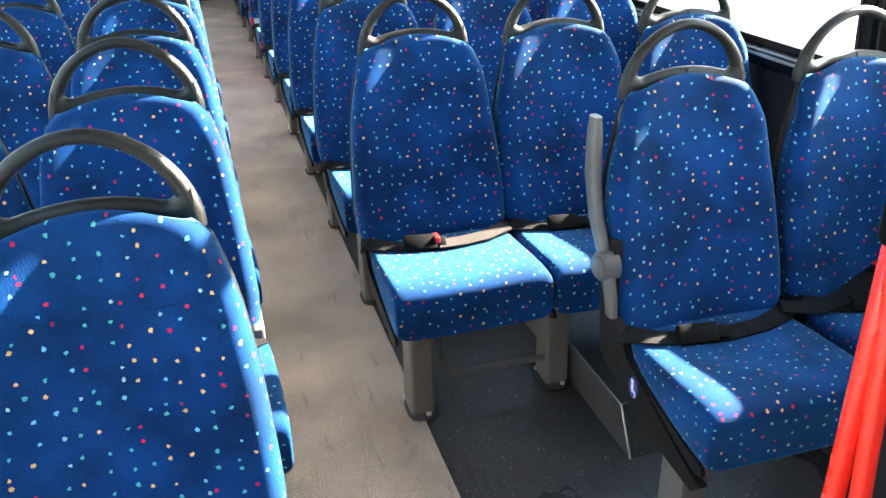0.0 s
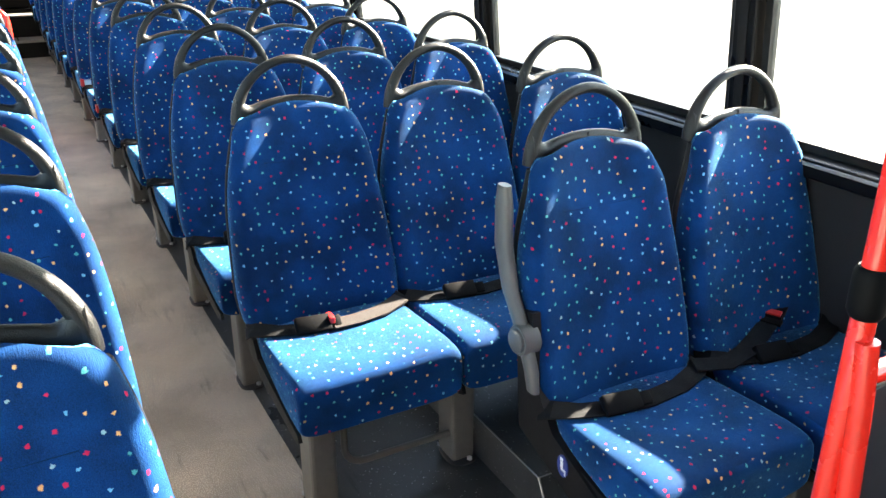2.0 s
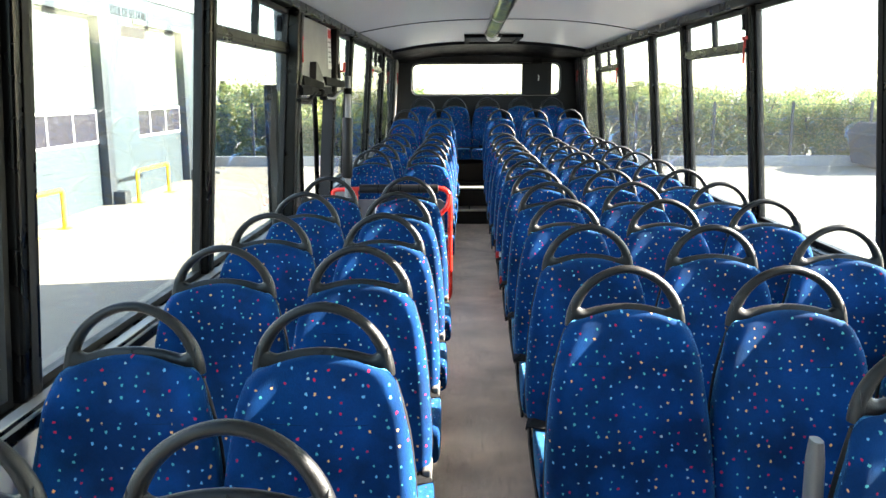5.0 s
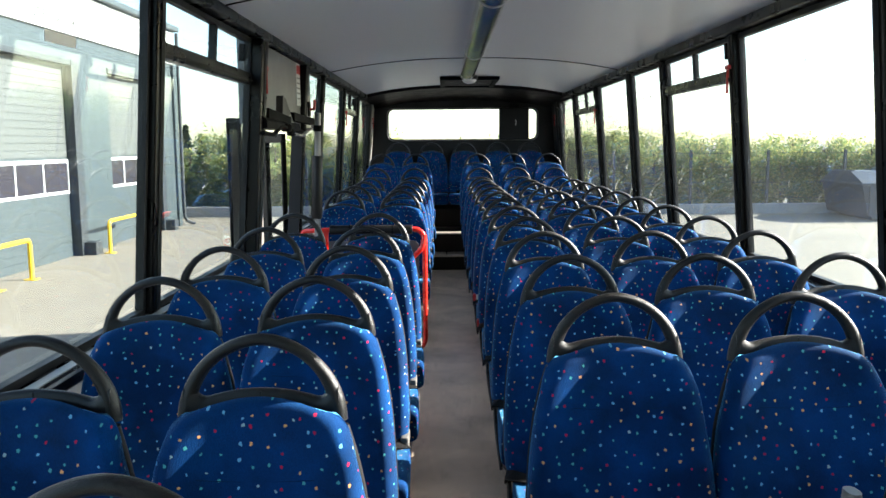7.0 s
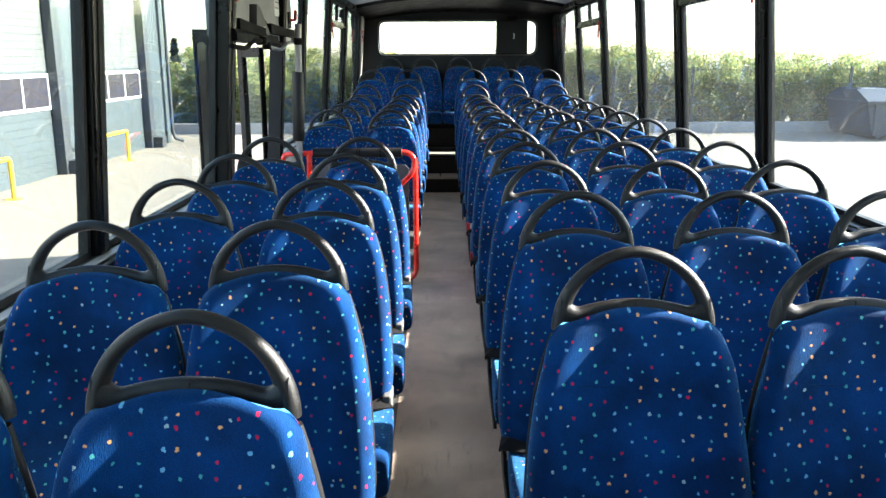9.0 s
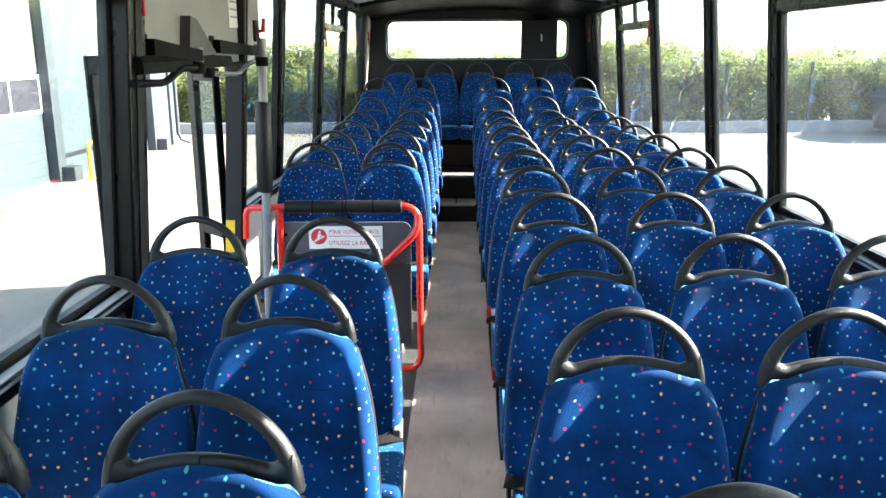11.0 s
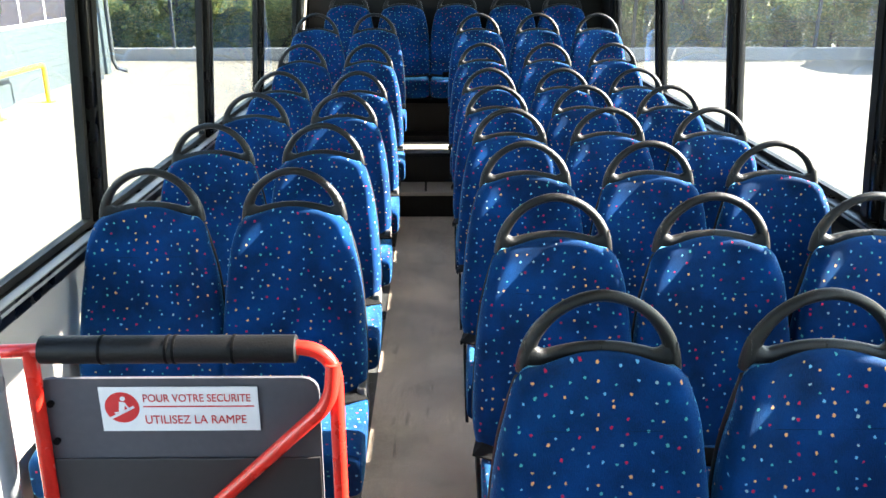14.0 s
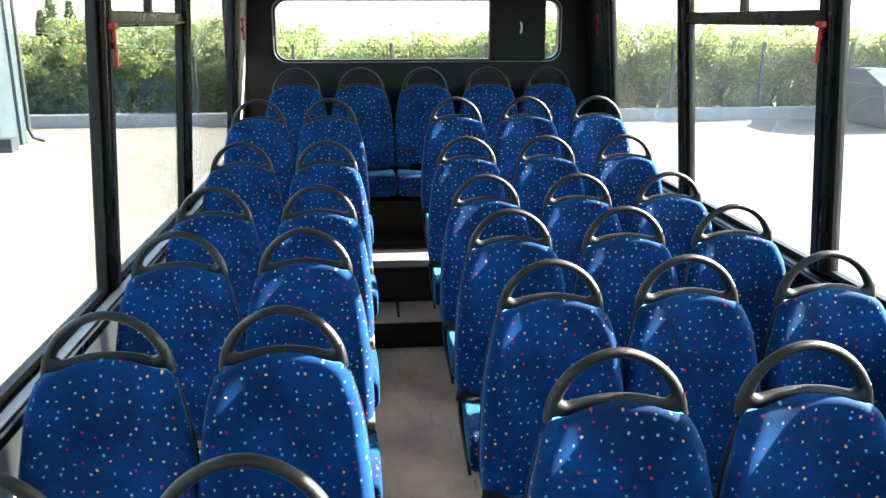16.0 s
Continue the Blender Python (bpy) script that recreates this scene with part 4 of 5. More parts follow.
for y, dz in ((4.12, -0.022), (4.76, 0.0)):
    rbk = thing("belt_buckle", "red belt buckle with striped webbing hanging over the aisle", "seat belt", (0.193, y, 0.47 + dz), "red buckles")
    part("buckle_body", box(bmesh.new(), -0.012, 0.008, -0.022, 0.018, -0.02, 0.02, 0.004), REDP, rbk)
    part("webbing", box(bmesh.new(), 0.009, 0.045, -0.02, 0.016, -0.014, 0.016, 0.003), CLIP, rbk)

# ---- red partition at the front, right ----
post = thing("red_stanchion", "bright red enamelled post with black clamp and panel frame", "stanchion", (0.653, 0.13, -0.015))
part("post", tube(bmesh.new(), [(0, 0, 0), (0, 0, 2.09)], 0.0162, 16), RED, post, smooth=True)
part("panel_tube", tube(bmesh.new(), bend([(-0.004, -0.014, 0.93), (0.0, -0.02, 0.86), (0.03, -0.065, 0.02)], 0.05), 0.015, 16), RED, post, smooth=True)
part("top_tube", tube(bmesh.new(), [(0.02, 0.012, 0.85), (0.85, 0.012, 0.85)], 0.015, 14), RED, post, smooth=True)
part("clamp", skin(bmesh.new(), [[(r * math.cos(a), r * math.sin(a), z) for a in (2 * math.pi * k / 20 for k in range(20))] for z, r in ((0.958, 0.019), (0.966, 0.0235), (1.018, 0.0235), (1.026, 0.019))]), BUCKLE, post, "black plastic clamp", True)
part("bracket_arm", box(bmesh.new(), 0.025, 0.30, -0.012, 0.02, 0.975, 1.02, 0.008), BUCKLE, post)
for bx in (0.05, 0.08):
    part("screw", skin(bmesh.new(), [[(bx + 0.007 * math.cos(a), y, 0.998 + 0.007 * math.sin(a)) for a in (2 * math.pi * k / 12 for k in range(12))] for y in (-0.011, -0.015)]), CLIP, post)
part("board", box(bmesh.new(), 0.05, 0.85, 0.004, 0.02, 0.08, 0.83, 0.003), PARTN, post, "dark grey partition board")
tray = thing("ledge_tray", "pale grey plastic tray behind the partition", "tray", (1.15, 0.13, 0.867))
part("tray_body", box(bmesh.new(), -0.3, 0.28, -0.09, 0.09, 0.0, 0.02, 0.006), WHITE, tray)
part("tray_lip", box(bmesh.new(), -0.3, 0.28, 0.08, 0.09, 0.02, 0.09, 0.004), WHITE, tray)

# ---- door zone, left ----
solid("header_panel", box(bmesh.new(), XL - 0.05, XL + 0.05, DOOR0, 5.6, 1.52, 1.99, 0.006), HEADER, label="grey header panel over the side door", category="panel")
sg = thing("door_notice", "white paper notice with red heading on the door header", "sign", (XL + 0.053, 5.15, 1.79))
part("sheet", box(bmesh.new(), -0.001, 0.001, -0.11, 0.11, -0.125, 0.14), PAPER, sg)
part("red_heading", box(bmesh.new(), 0.001, 0.002, -0.1, 0.1, 0.075, 0.13), INKRED, sg)
for k, (w, h) in enumerate(((0.16, 0.008), (0.18, 0.008), (0.13, 0.008), (0.17, 0.008), (0.15, 0.008))):
    part("print_bar", box(bmesh.new(), 0.001, 0.002, -0.09, -0.09 + w, 0.045 - 0.032 * k, 0.045 - 0.032 * k + h), INKGREY, sg)


def hammer(x, y, z, side):
    h = thing("emergency_hammer", "small red emergency hammer in its clip on a pillar", "hammer", (x, y, z), "emergency hammers")
    part("handle", box(bmesh.new(), -0.006, 0.006, -0.006, 0.006, -0.10, 0.015, 0.003), REDP, h)
    part("head", box(bmesh.new(), -0.01, 0.01, -0.022, 0.022, 0.015, 0.036, 0.004), REDP, h)
    part("clip", box(bmesh.new(), min(0, side * 0.016), max(0, side * 0.016), -0.01, 0.01, -0.045, -0.025), SHELL, h)
    return h


hammer(XL + 0.1, 3.93, 1.77, -1)
hammer(XR - 0.1, 3.82, 1.75, 1)
hammer(XR - 0.092, 7.44, 1.69, 1)
hammer(XL + 0.08, 7.48, 1.69, -1)
hammer(XL + 0.09, 10.22, 1.71, -1)
hammer(XR - 0.105, 10.15, 1.73, 1)
valve = thing("emergency_valve", "red door release lever on the header panel", "lever", (XL + 0.05, 5.5, 1.66))
part("base_plate", box(bmesh.new(), 0.0, 0.012, -0.04, 0.04, -0.05, 0.05, 0.003), SHELL, valve)
part("lever", tube(bmesh.new(), [(0.012, 0, 0), (0.04, 0, 0.0), (0.045, 0.0, 0.06)], 0.011, 10), REDP, valve, smooth=True)

mech = thing("door_mechanism", "black pneumatic door drive with swinging arms under the header", "door mechanism", (-0.88, 4.5, 1.53))
part("drive_cover", skin(bmesh.new(), [[(x, y, z) for x, z in ((-0.06, 0.025), (0.0, 0.022), (0.012, 0.005), (0.012, -0.03), (-0.06, -0.035))] for y in (-0.64, -0.18)]), BUCKLE, mech)
part("drive_cover", skin(bmesh.new(), [[(x, y, z) for x, z in ((-0.06, 0.02), (-0.01, 0.016), (0.0, -0.025), (-0.06, -0.03))] for y in (-0.14, 0.40)]), BUCKLE, mech)
part("cover_wedge", skin(bmesh.new(), [[(x, y, z) for y, z in ((-0.13, 0.02), (-0.09, 0.16), (-0.02, 0.15), (0.21, 0.022))] for x in (-0.055, -0.012)]), PARTN, mech, "dark grey triangular cover")


def swing_arm(y0, y1, z0, z1):
    bm = bmesh.new()
    skin(bm, [[(x0 + (0.0 if k < 2 else w), y, z + (h if k in (1, 2) else -h)) for k in range(4)] for x0, w, y, z, h in ((-0.05, 0.035, y0, z0, 0.026), (-0.03, 0.04, (y0 + y1) / 2, (z0 + z1) / 2, 0.022), (0.0, 0.036, y1, z1, 0.02))])
    arm_part = part("swing_arm", bm, BUCKLE, mech)
    part("mount_plate", box(bmesh.new(), -0.06, -0.046, y0 - 0.035, y0 + 0.03, z0 - 0.04, z0 + 0.042, 0.004), BUCKLE, arm_part)
    part("pivot_pin", tube(bmesh.new(), [(0.022, y1, z1 - 0.045), (0.022, y1, z1 + 0.03)], 0.014, 12), TRIM, arm_part, "bare metal pivot pin", True)


swing_arm(-0.46, -0.13, 0.05, 0.02)
swing_arm(0.27, 0.73, 0.055, 0.035)
part("pivot_boss", skin(bmesh.new(), [[(0.01 + r * math.cos(a), -0.13 + r * math.sin(a), z) for a in (2 * math.pi * k / 16 for k in range(16))] for z, r in ((-0.042, 0.022), (-0.036, 0.03), (-0.008, 0.03), (0.0, 0.024))]), BUCKLE, mech, smooth=True)
part("link_rod", tube(bmesh.new(), bend([(0.0, -0.70, -0.055), (0.0, -0.43, -0.062), (0.01, -0.31, -0.02), (0.012, -0.13, -0.02)], 0.05), 0.012, 10), BUCKLE, mech, smooth=True)
part("link_rod", tube(bmesh.new(), bend([(0.0, 0.04, -0.046), (0.0, 0.45, -0.06), (0.01, 0.6, -0.018), (0.02, 0.74, -0.008)], 0.05), 0.0095, 10), TUBE, mech, "grey enamelled rod", True)
part("pivot_boss", skin(bmesh.new(), [[(0.0 + r * math.cos(a), 0.04 + r * math.sin(a), z) for a in (2 * math.pi * k / 16 for k in range(16))] for z, r in ((-0.062, 0.018), (-0.055, 0.024), (-0.025, 0.024))]), BUCKLE, mech, smooth=True)

pole = thing("grab_pole", "grey enamel grab pole with black foam sleeve by the door", "grab pole", (-0.825, 5.1, 0))
part("tube", tube(bmesh.new(), [(-0.035, 0, -0.3), (0.02, 0, 1.62)], 0.02, 16), TUBE, pole, smooth=True)
part("foam_sleeve", tube(bmesh.new(), [(-0.004, 0, 0.935), (-0.003, 0, 0.945), (0.009, 0, 1.335), (0.01, 0, 1.345)], [0.03, 0.036, 0.036, 0.03], 20), FOAM, pole, "black foam sleeve", True)
part("collar", tube(bmesh.new(), [(0.016, 0, 1.5), (0.017, 0, 1.54)], 0.027, 16), BUCKLE, pole, smooth=True)
part("grab_loop", tube(bmesh.new(), bend([(-0.02, 0.0, 0.335), (-0.21, -0.03, 0.335), (-0.235, 0.07, 0.345)], 0.045), 0.015, 14), TUBE, pole, smooth=True)


SMOKE = glass("smoked_door_glass", (0.1, 0.14, 0.16))


def door_leaf(name, y, label, x0, x1, s0, s1, zt, pane_mat):
    d = tagged(new(name), label, "door", "", "structure")
    d.location = (0, y, 0)
    zb = -0.55
    a, b = x0 + s0, x1 - s1
    for nm, v in (("stile", (x0, a, zb, zt)), ("stile", (b, x1, zb, zt)), ("top_rail", (a, b, zt - 0.06, zt)), ("bottom_rail", (a, b, zb, zb + 0.08))):
        part(nm, box(bmesh.new(), v[0], v[1], -0.018, 0.018, v[2], v[3], 0.004), FRAME, d)
    p = part("pane", box(bmesh.new(), a, b, -0.002, 0.002, zb + 0.08, zt - 0.06), pane_mat, d)
    p.visible_shadow = False
    return d


d1 = door_leaf("door_1", 0, "narrow black framed glazed door leaf, folded open", -0.26, 0.0, 0.06, 0.014, 1.49, PANE)
part("mid_rail", box(bmesh.new(), -0.2, -0.014, -0.02, 0.02, 0.69, 0.735, 0.004), FRAME, d1)
d1.matrix_basis = pose(-1.055, 5.225, 0, 0, 0, -46)


def leaning_strip(x0, x1, y0, y1, z0, z1):
    """An upright strip that follows the inward lean of the side wall."""
    lean = lambda z: 0.07 * (z - SILL)
    return skin(bmesh.new(), [[(x + lean(z), y, z) for x, y in ((x0, y0), (x1, y0), (x1, y1), (x0, y1))] for z in (z0, z1)])


edge = solid("trim_door_edge", leaning_strip(-1.035, -0.962, 5.164, 5.1705, -0.5, 1.5), DKPANEL, label="dark grey door post facing with yellow strip", category="trim")
part("yellow_strip", leaning_strip(-1.033, -0.99, 5.16, 5.1635, -0.2, 0.79), YELLOW, edge, "yellow marking strip")
door_leaf("door_2", 4.02, "black framed smoked glass door leaf, open outwards", -1.112, -1.04, 0.012, 0.016, 1.555, SMOKE)

# red rail with board and roll
rail = thing("red_guard_rail", "red tubular guard rail with dark board beside the door well", "guard rail", (-0.47, 5.17, -0.02))
part("hoop", tube(bmesh.new(), bend([(-0.28, 0, 0.875), (0.345, 0, 0.875), (0.345, 0, 0.06), (-0.29, 0, 0.06)], 0.085, 10), 0.0165, 16), RED, rail, smooth=True)
part("side_tube", tube(bmesh.new(), [(-0.31, 0, 0.875), (-0.332, 0, 0.0)], 0.0165, 16), RED, rail, smooth=True)
part("wall_tube", tube(bmesh.new(), bend([(-0.27, 0, 0.872), (-0.47, 0, 0.865), (-0.478, 0, 0.72)], 0.03), 0.0155, 14), RED, rail, smooth=True)
part("brace", tube(bmesh.new(), bend([(0.342, -0.012, 0.84), (0.335, -0.024, 0.755), (-0.17, -0.028, 0.27), (-0.45, -0.028, 0.0)], 0.12, 10), 0.0165, 16), RED, rail, smooth=True)
outline = [(-0.318, 0.19), (0.302, 0.19), (0.305, 0.76)] + [(0.27 + 0.035 * math.sin(a), 0.76 + 0.035 * math.cos(a)) for a in (1.2, 0.8, 0.4, 0.0)] + [(-0.285 - 0.035 * math.sin(a), 0.76 + 0.035 * math.cos(a)) for a in (0.0, 0.4, 0.8, 1.2)] + [(-0.32, 0.76)]
part("board", skin(bmesh.new(), [[(x, y, z) for x, z in outline] for y in (0.012, 0.022)]), FOLD, rail, "bluish grey board")
part("board_fold", box(bmesh.new(), -0.316, 0.30, 0.004, 0.0118, 0.19, 0.595, 0.002), PARTN, rail, "darker grey lower panel")
part("roll", tube(bmesh.new(), [(-0.285, 0, 0.872), (-0.283, 0, 0.872), (0.262, 0, 0.872), (0.265, 0, 0.872)], [0.026, 0.031, 0.031, 0.026], 20), FOAM, rail, "black padded roll", True)
for x in (-0.155, -0.014, 0.002, 0.128):
    part("seam", tube(bmesh.new(), [(x, 0, 0.872), (x + 0.006, 0, 0.872)], 0.0325, 20), BUCKLE, rail, smooth=True)
for z in (0.735, 0.64, 0.45):
    part("bolt", skin(bmesh.new(), [[(-0.29 + 0.008 * math.cos(a), y, z + 0.008 * math.sin(a)) for a in (2 * math.pi * k / 10 for k in range(10))] for y in (0.012, 0.004)]), BUCKLE, rail)
sign = thing("safety_sign", "white sticker with red French safety wording on the board", "sign", (-0.475, 5.176, 0.707))
part("sheet", box(bmesh.new(), -0.175, 0.175, 0.0, 0.002, -0.06, 0.05), PAPER, sign)
bm = bmesh.new()
skin(bm, [[(-0.127 + r * math.cos(a), y, r * math.sin(a)) for a in (2 * math.pi * k / 28 for k in range(28))] for y, r in ((-0.0002, 0.038), (-0.001, 0.038))])
part("red_disc", bm, INKRED, sign)
part("ramp_bar", box(bmesh.new(), -0.03, 0.03, -0.0004, 0.0004, -0.003, 0.003), PAPER, sign).matrix_basis = pose(-0.127, -0.0016, -0.012, 0, -28, 0)
bm = box(bmesh.new(), -0.006, 0.006, -0.0004, 0.0004, -0.015, 0.010)
skin(bm, [[(0.001 + 0.0058 * math.cos(a), y, 0.0185 + 0.0058 * math.sin(a)) for a in (2 * math.pi * k / 14 for k in range(14))] for y in (-0.0004, 0.0004)])
skin(bm, [[(x, y, z) for x, z in ((0.004, 0.006), (0.007, 0.009), (0.019, -0.006), (0.016, -0.008))] for y in (-0.0004, 0.0004)])
skin(bm, [[(x, y, z) for x, z in ((-0.004, -0.015), (0.002, -0.011), (-0.012, -0.022), (-0.016, -0.018))] for y in (-0.0004, 0.0004)])
part("pictogram", bm, PAPER, sign, "white seated figure").matrix_basis = pose(-0.127, -0.0016, 0.004, 0, 8, 0)
part("red_line", box(bmesh.new(), -0.08, 0.165, -0.001, -0.0002, 0.0005, 0.0035), INKRED, sign)
lettering("wording", "POUR VOTRE SECURITE", 0.027, INKRED, sign, pose(-0.08, -0.001, 0.022, 90, 0, 0), 0.83)
lettering("wording", "UTILISEZ LA RAMPE", 0.03, INKRED, sign, pose(-0.08, -0.001, -0.032, 90, 0, 0), 0.87)

# black box on the rear window
rb = thing("rear_box", "black square box hung before the rear window", "display box", (0.90, 10.36, 1.665))
part("case", box(bmesh.new(), -0.19, 0.19, -0.02, 0.05, -0.20, 0.205, 0.012), SHELL, rb)
part("bracket", box(bmesh.new(), -0.06, 0.06, 0.0, 0.04, 0.205, 0.25, 0.004), BUCKLE, rb)
part("catch", tube(bmesh.new(), [(0.02, -0.025, -0.02), (0.025, -0.025, 0.03), (0.015, -0.025, 0.05)], 0.006, 8), CLIP, rb, "bright metal catch", True)

# ---- outside ----
bm = bmesh.new()
bmesh.ops.create_grid(bm, x_segments=8, y_segments=8, size=900)
bm.transform(Matrix.Translation((0, 0, GROUND)))
solid("ground", bm, CONCRETE, label="pale concrete yard in sunlight", category="ground")
solid("kerb", box(bmesh.new(), -30, 45, 26.4, 26.7, GROUND - 0.05, GROUND + 0.32, 0.02), KERB, label="grey concrete plinth wall along the hedge", category="kerb")

# red-brown block paving beside the door
bm = bmesh.new()
for i in range(12):
    for k in range(34):
        px, py = -1.45 - 0.202 * i, 4.0 + 0.102 * k
        if i % 2:
            py += 0.05
        box(bm, px - 0.098, px + 0.098, py - 0.048, py + 0.048, GROUND + 0.003, GROUND + 0.013 + random.uniform(0, 0.004))
paving = solid("paving", bm, PAVER, kind="stuff", label="weathered pinkish block paving on the yard", category="paving")

fence = thing("fence", "dark steel fence posts and wires before the hedge", "fence", (0, 26.55, GROUND + 0.3))
pb = bmesh.new()
box(pb, -0.04, 0.04, -0.04, 0.04, 0, 1.75, 0.008)
first_post = part("post", pb, POSTDK, fence)
first_post.location.x = -19.5
for k in range(1, 24):
    o = first_post.copy()
    scene.collection.objects.link(o)
    o.location.x = -19.5 + 2.5 * k
for z in (0.2, 0.7, 1.2, 1.65):
    part("wire", tube(bmesh.new(), [(-20, 0, z), (38, 0, z)], 0.006, 6), POSTDK, fence)

# building with roller doors
FX = -7.75
bld = thing("depot_building", "slate grey metal clad depot with roller doors and white fascia", "building", (FX, 0, GROUND))
bays = ((3.4, 6.7), (8.6, 11.9), (13.78, 17.06), (18.95, 22.22))
edges = [1.0] + [v for b in bays for v in b] + [23.65]
for a, b in zip(edges[::2], edges[1::2]):
    part("wall", box(bmesh.new(), -0.3, 0.0, a, b, 0, 4.05), CLAD, bld)
part("wall", box(bmesh.new(), -9, -0.3, 1.0, 23.55, 0, 5.5), CLAD, bld)
part("fascia", box(bmesh.new(), -0.28, 0.06, 1.0, 23.67, 4.6, 5.5, 0.01), WHITE, bld, "white fascia band")
part("upper_wall", box(bmesh.new(), -0.3, -0.002, 1.0, 23.65, 4.05, 4.6), CLAD, bld)
part("gutter", box(bmesh.new(), -0.3, 0.2, 1.0, 23.75, 5.52, 5.66, 0.02), CLAD, bld)
part("corner_post", box(bmesh.new(), -0.3, 0.07, 23.45, 23.71, 0, 4.58, 0.01), CLAD, bld)
part("downpipe", tube(bmesh.new(), [(0.35, 23.95, 0.03), (0.16, 23.82, 0.12), (0.1, 23.79, 0.3), (0.1, 23.79, 5.5)], 0.05, 10), POSTDK, bld)
for a, b in bays:
    sh = part("roller_door", box(bmesh.new(), -0.2, -0.16, a, b, 0, 4.05), SHUTLOW, bld, "grey roller door with window band")
    n = 14
    for k in range(n):
        z = 2.1 + k * 0.14
        part("slat", box(bmesh.new(), -0.165, -0.15, a + 0.03, b - 0.03, z, z + 0.134, 0.004), SHUT, sh)
    for k in range(9):
        z = 0.02 + k * 0.145
        part("slat", box(bmesh.new(), -0.165, -0.15, a + 0.03, b - 0.03, z, z + 0.139, 0.004), SHUTLOW, sh)
    part("band_frame", box(bmesh.new(), -0.16, -0.13, a + 0.03, b - 0.03, 1.34, 1.40), WHITE, sh)
    part("band_frame", box(bmesh.new(), -0.16, -0.13, a + 0.03, b - 0.03, 1.98, 2.05), WHITE, sh)
    nw = 3
    for k in range(nw):
        w = (b - a - 0.06) / nw
        part("band_window", box(bmesh.new(), -0.155, -0.145, a + 0.03 + k * w, a + 0.03 + (k + 1) * w - 0.05, 1.40, 1.98), DARKGLASS, sh)
        part("band_mullion", box(bmesh.new(), -0.158, -0.132, a + 0.03 + (k + 1) * w - 0.05, a + 0.03 + (k + 1) * w, 1.40, 1.98), WHITE, sh)
    part("jamb", box(bmesh.new(), -0.14, 0.05, b - 0.02, b + 0.3, 0, 4.1, 0.01), POSTDK, bld)
    part("jamb_foot", box(bmesh.new(), 0.0, 0.3, b + 0.08, b + 0.4, 0, 0.28, 0.01), POSTDK, bld)
    part("lintel", box(bmesh.new(), -0.14, 0.04, a, b - 0.02, 3.98, 4.1, 0.01), POSTDK, bld)


def hoop(x, y0, y1):
    h = thing("bollard_hoop", "yellow painted steel hoop barrier on the yard", "barrier", (x, y0, GROUND), "yellow hoops")
    part("hoop_tube", tube(bmesh.new(), bend([(0, 0, 0), (0, 0, 0.7), (0, y1 - y0, 0.7), (0, y1 - y0, 0)], 0.1), 0.04, 12), YELLOW, h, smooth=True)
    for y in (0, y1 - y0):
        part("base_plate", box(bmesh.new(), -0.1, 0.1, y - 0.1, y + 0.1, 0, 0.015), YELLOW, h)


hoop(-7.25, 12.8, 13.95)
hoop(-7.3, 17.5, 19.4)

# waste container
con = thing("skip_container", "dark blue grey steel skip with pitched lid on the yard", "container", (14.1, 24.95, GROUND))
part("body", skin(bmesh.new(), [[(x, y, z) for x, z in ((-1.75, 0.12), (-1.95, 1.02), (1.95, 1.02), (1.75, 0.12))] for y in (-1.3, 1.3)]), BIN, con)
for k in range(7):
    part("rib", box(bmesh.new(), -1.75 + k * 0.56, -1.67 + k * 0.56, -1.35, -1.29, 0.14, 1.0, 0.01), BIN, con)
part("rim", box(bmesh.new(), -2.0, 2.0, -1.36, 1.36, 1.02, 1.1, 0.015), BIN, con)
part("lid", skin(bmesh.new(), [[(x, y, z) for y, z in ((-1.34, 1.1), (-0.6, 1.42), (0.6, 1.42), (1.34, 1.1))] for x in (-1.98, 1.98)]), BIN, con)
for k in range(5):
    part("lid_seam", box(bmesh.new(), -1.9 + k * 0.93, -1.86 + k * 0.93, -0.6, 0.6, 1.42, 1.45), BIN, con)
for x in (-1.4, 1.4):
    part("skid", box(bmesh.new(), x - 0.08, x + 0.08, -1.0, 1.0, 0, 0.13), BIN, con)


# hedge trees
def leaf_cloud(seed, width, height, depth, count, size, z0=0.12):
    rnd = np.random.RandomState(seed)
    nb = 26
    cen = np.stack([rnd.uniform(-width / 2, width / 2, nb), rnd.uniform(-depth / 2, depth / 2, nb), rnd.uniform(z0 + 0.15, height * 0.88, nb)], 1)
    cen[:, 0] *= 1 - 0.35 * (cen[:, 2] / height) ** 2
    rad = rnd.uniform(0.28, 0.5, nb)
    which = rnd.randint(0, nb, count)
    d = rnd.normal(size=(count, 3))
    d /= np.linalg.norm(d, axis=1)[:, None]
    p = cen[which] + d * (rad[which] * rnd.uniform(0.5, 1.08, count))[:, None]
    spike = rnd.rand(count) < 0.1
    p[spike, 2] += rnd.uniform(0.0, 0.45, spike.sum())
    p[:, 2] = np.maximum(p[:, 2], 0.03)
    a = rnd.normal(size=(count, 3))
    a /= np.linalg.norm(a, axis=1)[:, None]
    b = np.cross(a, rnd.normal(size=(count, 3)))
    b /= np.linalg.norm(b, axis=1)[:, None]
    s = rnd.uniform(0.6, 1.25, count)[:, None] * size
    v = np.stack([p - a * s, p + b * s * 0.55, p + a * s, p - b * s * 0.55], 1).reshape(-1, 3)
    f = np.arange(count * 4).reshape(-1, 4)
    me = bpy.data.meshes.new("crown")
    me.from_pydata(v.tolist(), [], f.tolist())
    me.materials.append(LEAF)
    return me


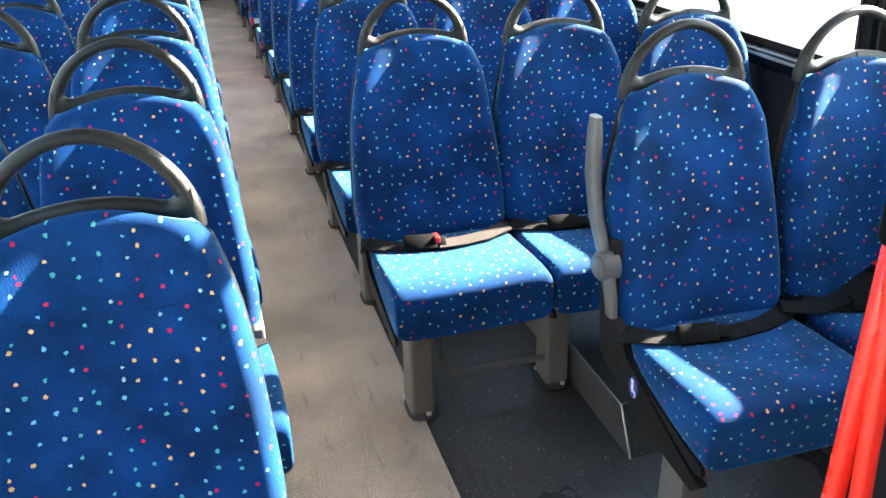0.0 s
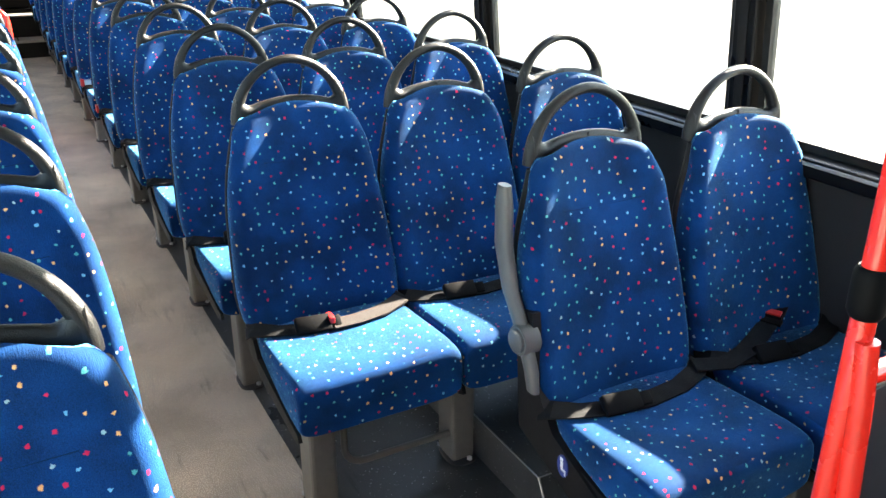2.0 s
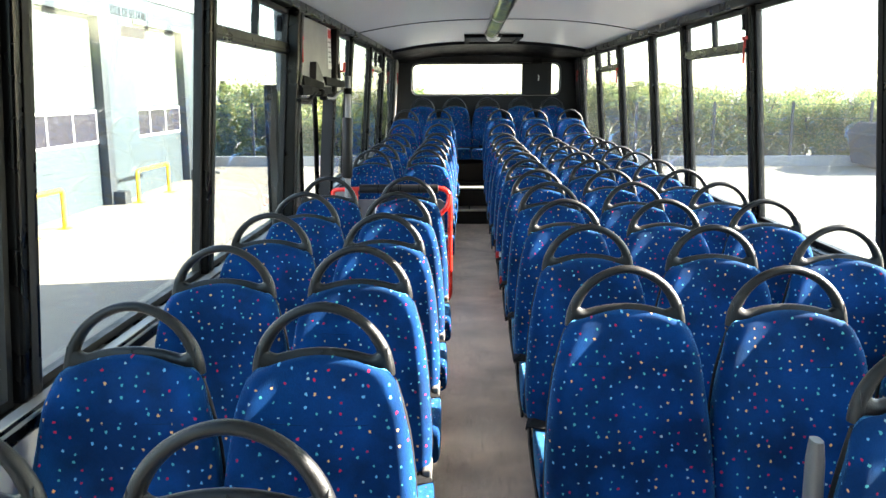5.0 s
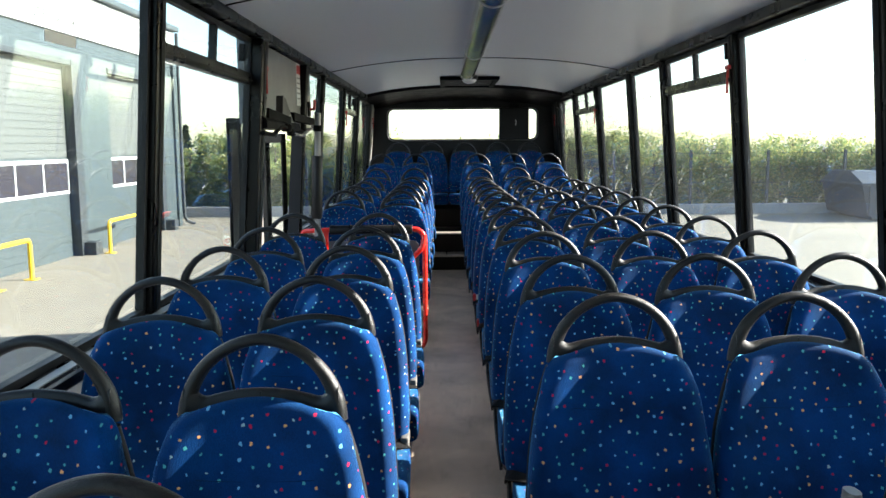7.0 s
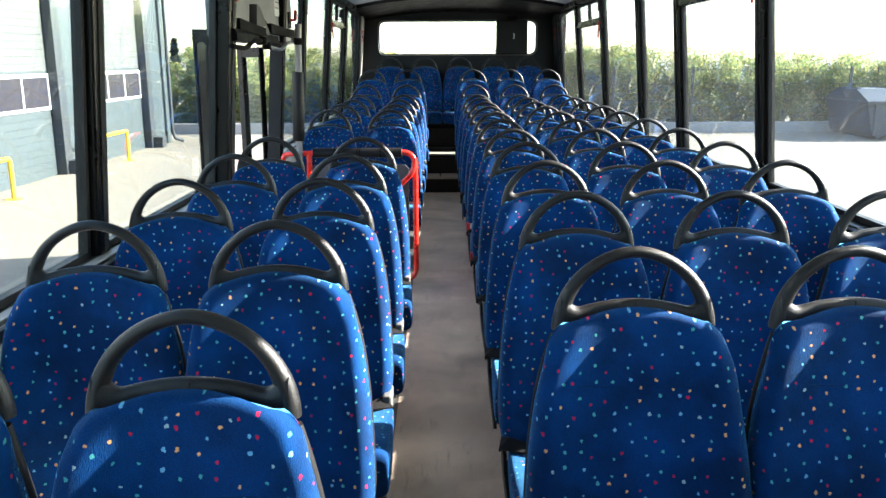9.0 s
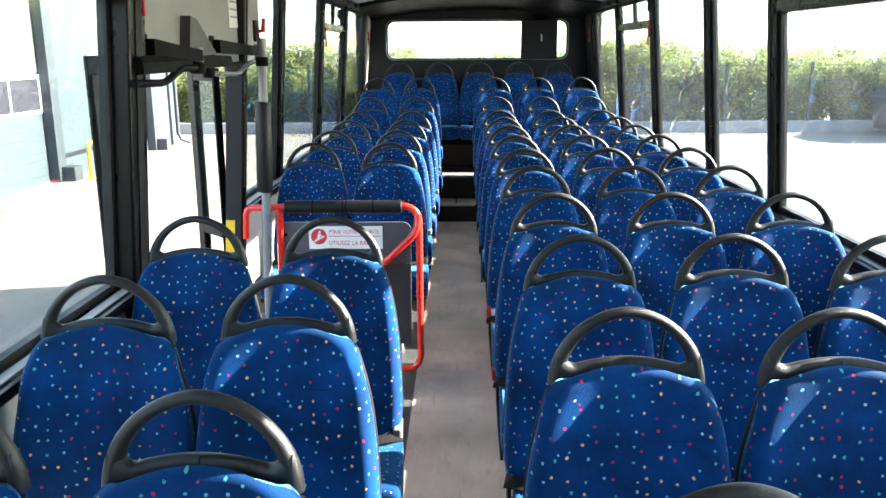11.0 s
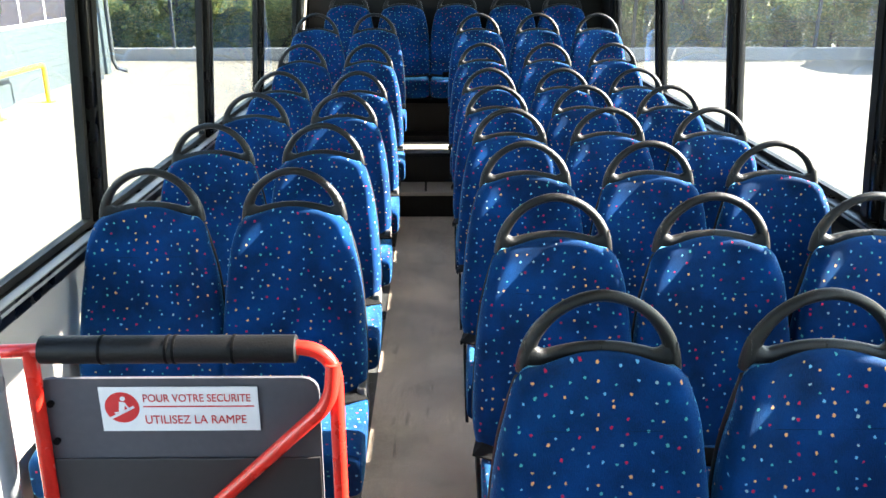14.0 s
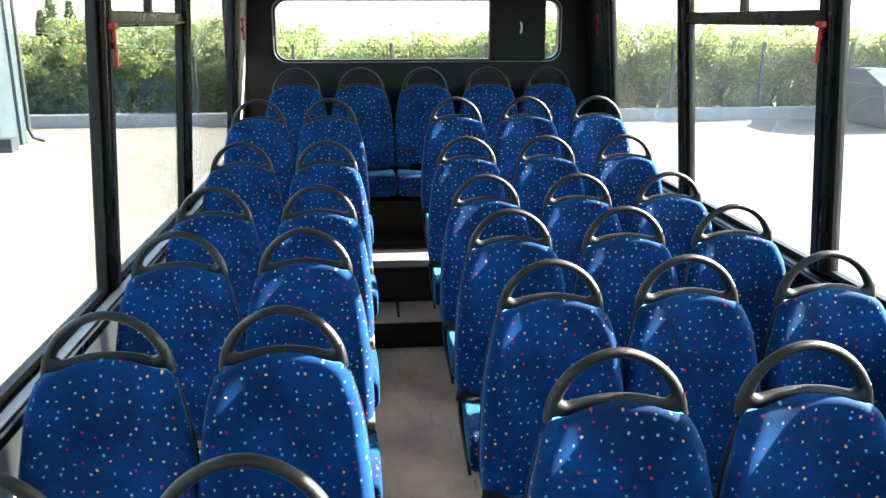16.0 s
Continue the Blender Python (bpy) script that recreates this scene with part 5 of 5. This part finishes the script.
def hedge_tree(seed):
    t = thing("hedge_tree", "leafy green hedge tree turning yellow in early autumn", "tree", group="hedge trees")
    c = new("crown", leaf_cloud(seed, 1.9, 2.4 + 0.2 * (seed % 3), 1.2, 9000, 0.052))
    c.parent = t
    bm = bmesh.new()
    tube(bm, [(0, 0, 0), (0.02, 0.03, 0.8), (-0.03, 0.0, 1.7), (0.0, 0.02, 2.3)], [0.07, 0.055, 0.035, 0.01], 8)
    for k in range(7):
        a, z = k * 2.4 + seed, 0.5 + 0.22 * k
        tube(bm, [(0, 0, z), (0.25 * math.cos(a), 0.25 * math.sin(a), z + 0.2), (0.5 * math.cos(a), 0.4 * math.sin(a), z + 0.5)], [0.025, 0.018, 0.006], 6)
    part("trunk", bm, BARK, t)
    return t


protos = [hedge_tree(k) for k in range(4)]
n = 0
for row, y in ((0, 27.6), (1, 28.6)):
    for k in range(36):
        x = -17 + 1.42 * k + 0.7 * row + random.uniform(-0.15, 0.15)
        m = pose(x, y + random.uniform(-0.2, 0.2), GROUND, 0, 0, random.choice((0, 180)) + random.uniform(-12, 12)) @ Matrix.Diagonal((1.05, 1, (random.uniform(0.86, 1.02) + 0.04 * row) * (0.96 if x < 2 else 1.0), 1))
        if n < 4:
            o = protos[n]
            o.matrix_basis = m
        else:
            src = protos[random.randrange(4)]
            o = copy_thing(src, m)
            o.matrix_basis = m
        n += 1


def conifer(x, y, h, seed):
    """A tapered trunk with whorls of drooping boughs, each a fan of needle sprays."""
    t = thing("conifer", "tall dark conifer far behind the hedge", "tree", (x, y, GROUND), "far conifers")
    rnd = random.Random(seed)
    part("trunk", tube(bmesh.new(), [(0, 0, 0), (0, 0, h)], [0.22, 0.02], 8), BARK, t)
    v, f = [], []
    whorls = 20
    for w in range(whorls):
        u = w / whorls
        z = h * (0.15 + 0.84 * u)
        reach = h * 0.2 * (1 - u) ** 0.85 * rnd.uniform(0.75, 1.1) + 0.08
        for b in range(9):
            a = rnd.uniform(0, 2 * math.pi)
            length = reach * rnd.uniform(0.65, 1.05)
            for q in range(7):
                d = length * (q + 1) / 7
                c = Vector((d * math.cos(a), d * math.sin(a), z - d * 0.28 + rnd.uniform(-0.05, 0.05)))
                o = Vector((math.cos(a), math.sin(a), -0.25)) * 0.2
                sdv = Vector((-math.sin(a), math.cos(a), rnd.uniform(-0.5, 0.5))) * (0.16 + 0.1 * (1 - q / 7))
                i = len(v)
                v += [tuple(c - o), tuple(c + sdv), tuple(c + o), tuple(c - sdv)]
                f.append((i, i + 1, i + 2, i + 3))
    me = bpy.data.meshes.new("crown")
    me.from_pydata(v, [], f)
    me.materials.append(NEEDLE)
    c = new("crown", me)
    c.parent = t


conifer(-23.3, 70, 4.9, 1)
conifer(-22.1, 70.5, 4.2, 2)
conifer(-20.9, 71, 3.4, 3)
conifer(-24.8, 72, 3.5, 4)
conifer(-19.6, 73, 3.1, 5)
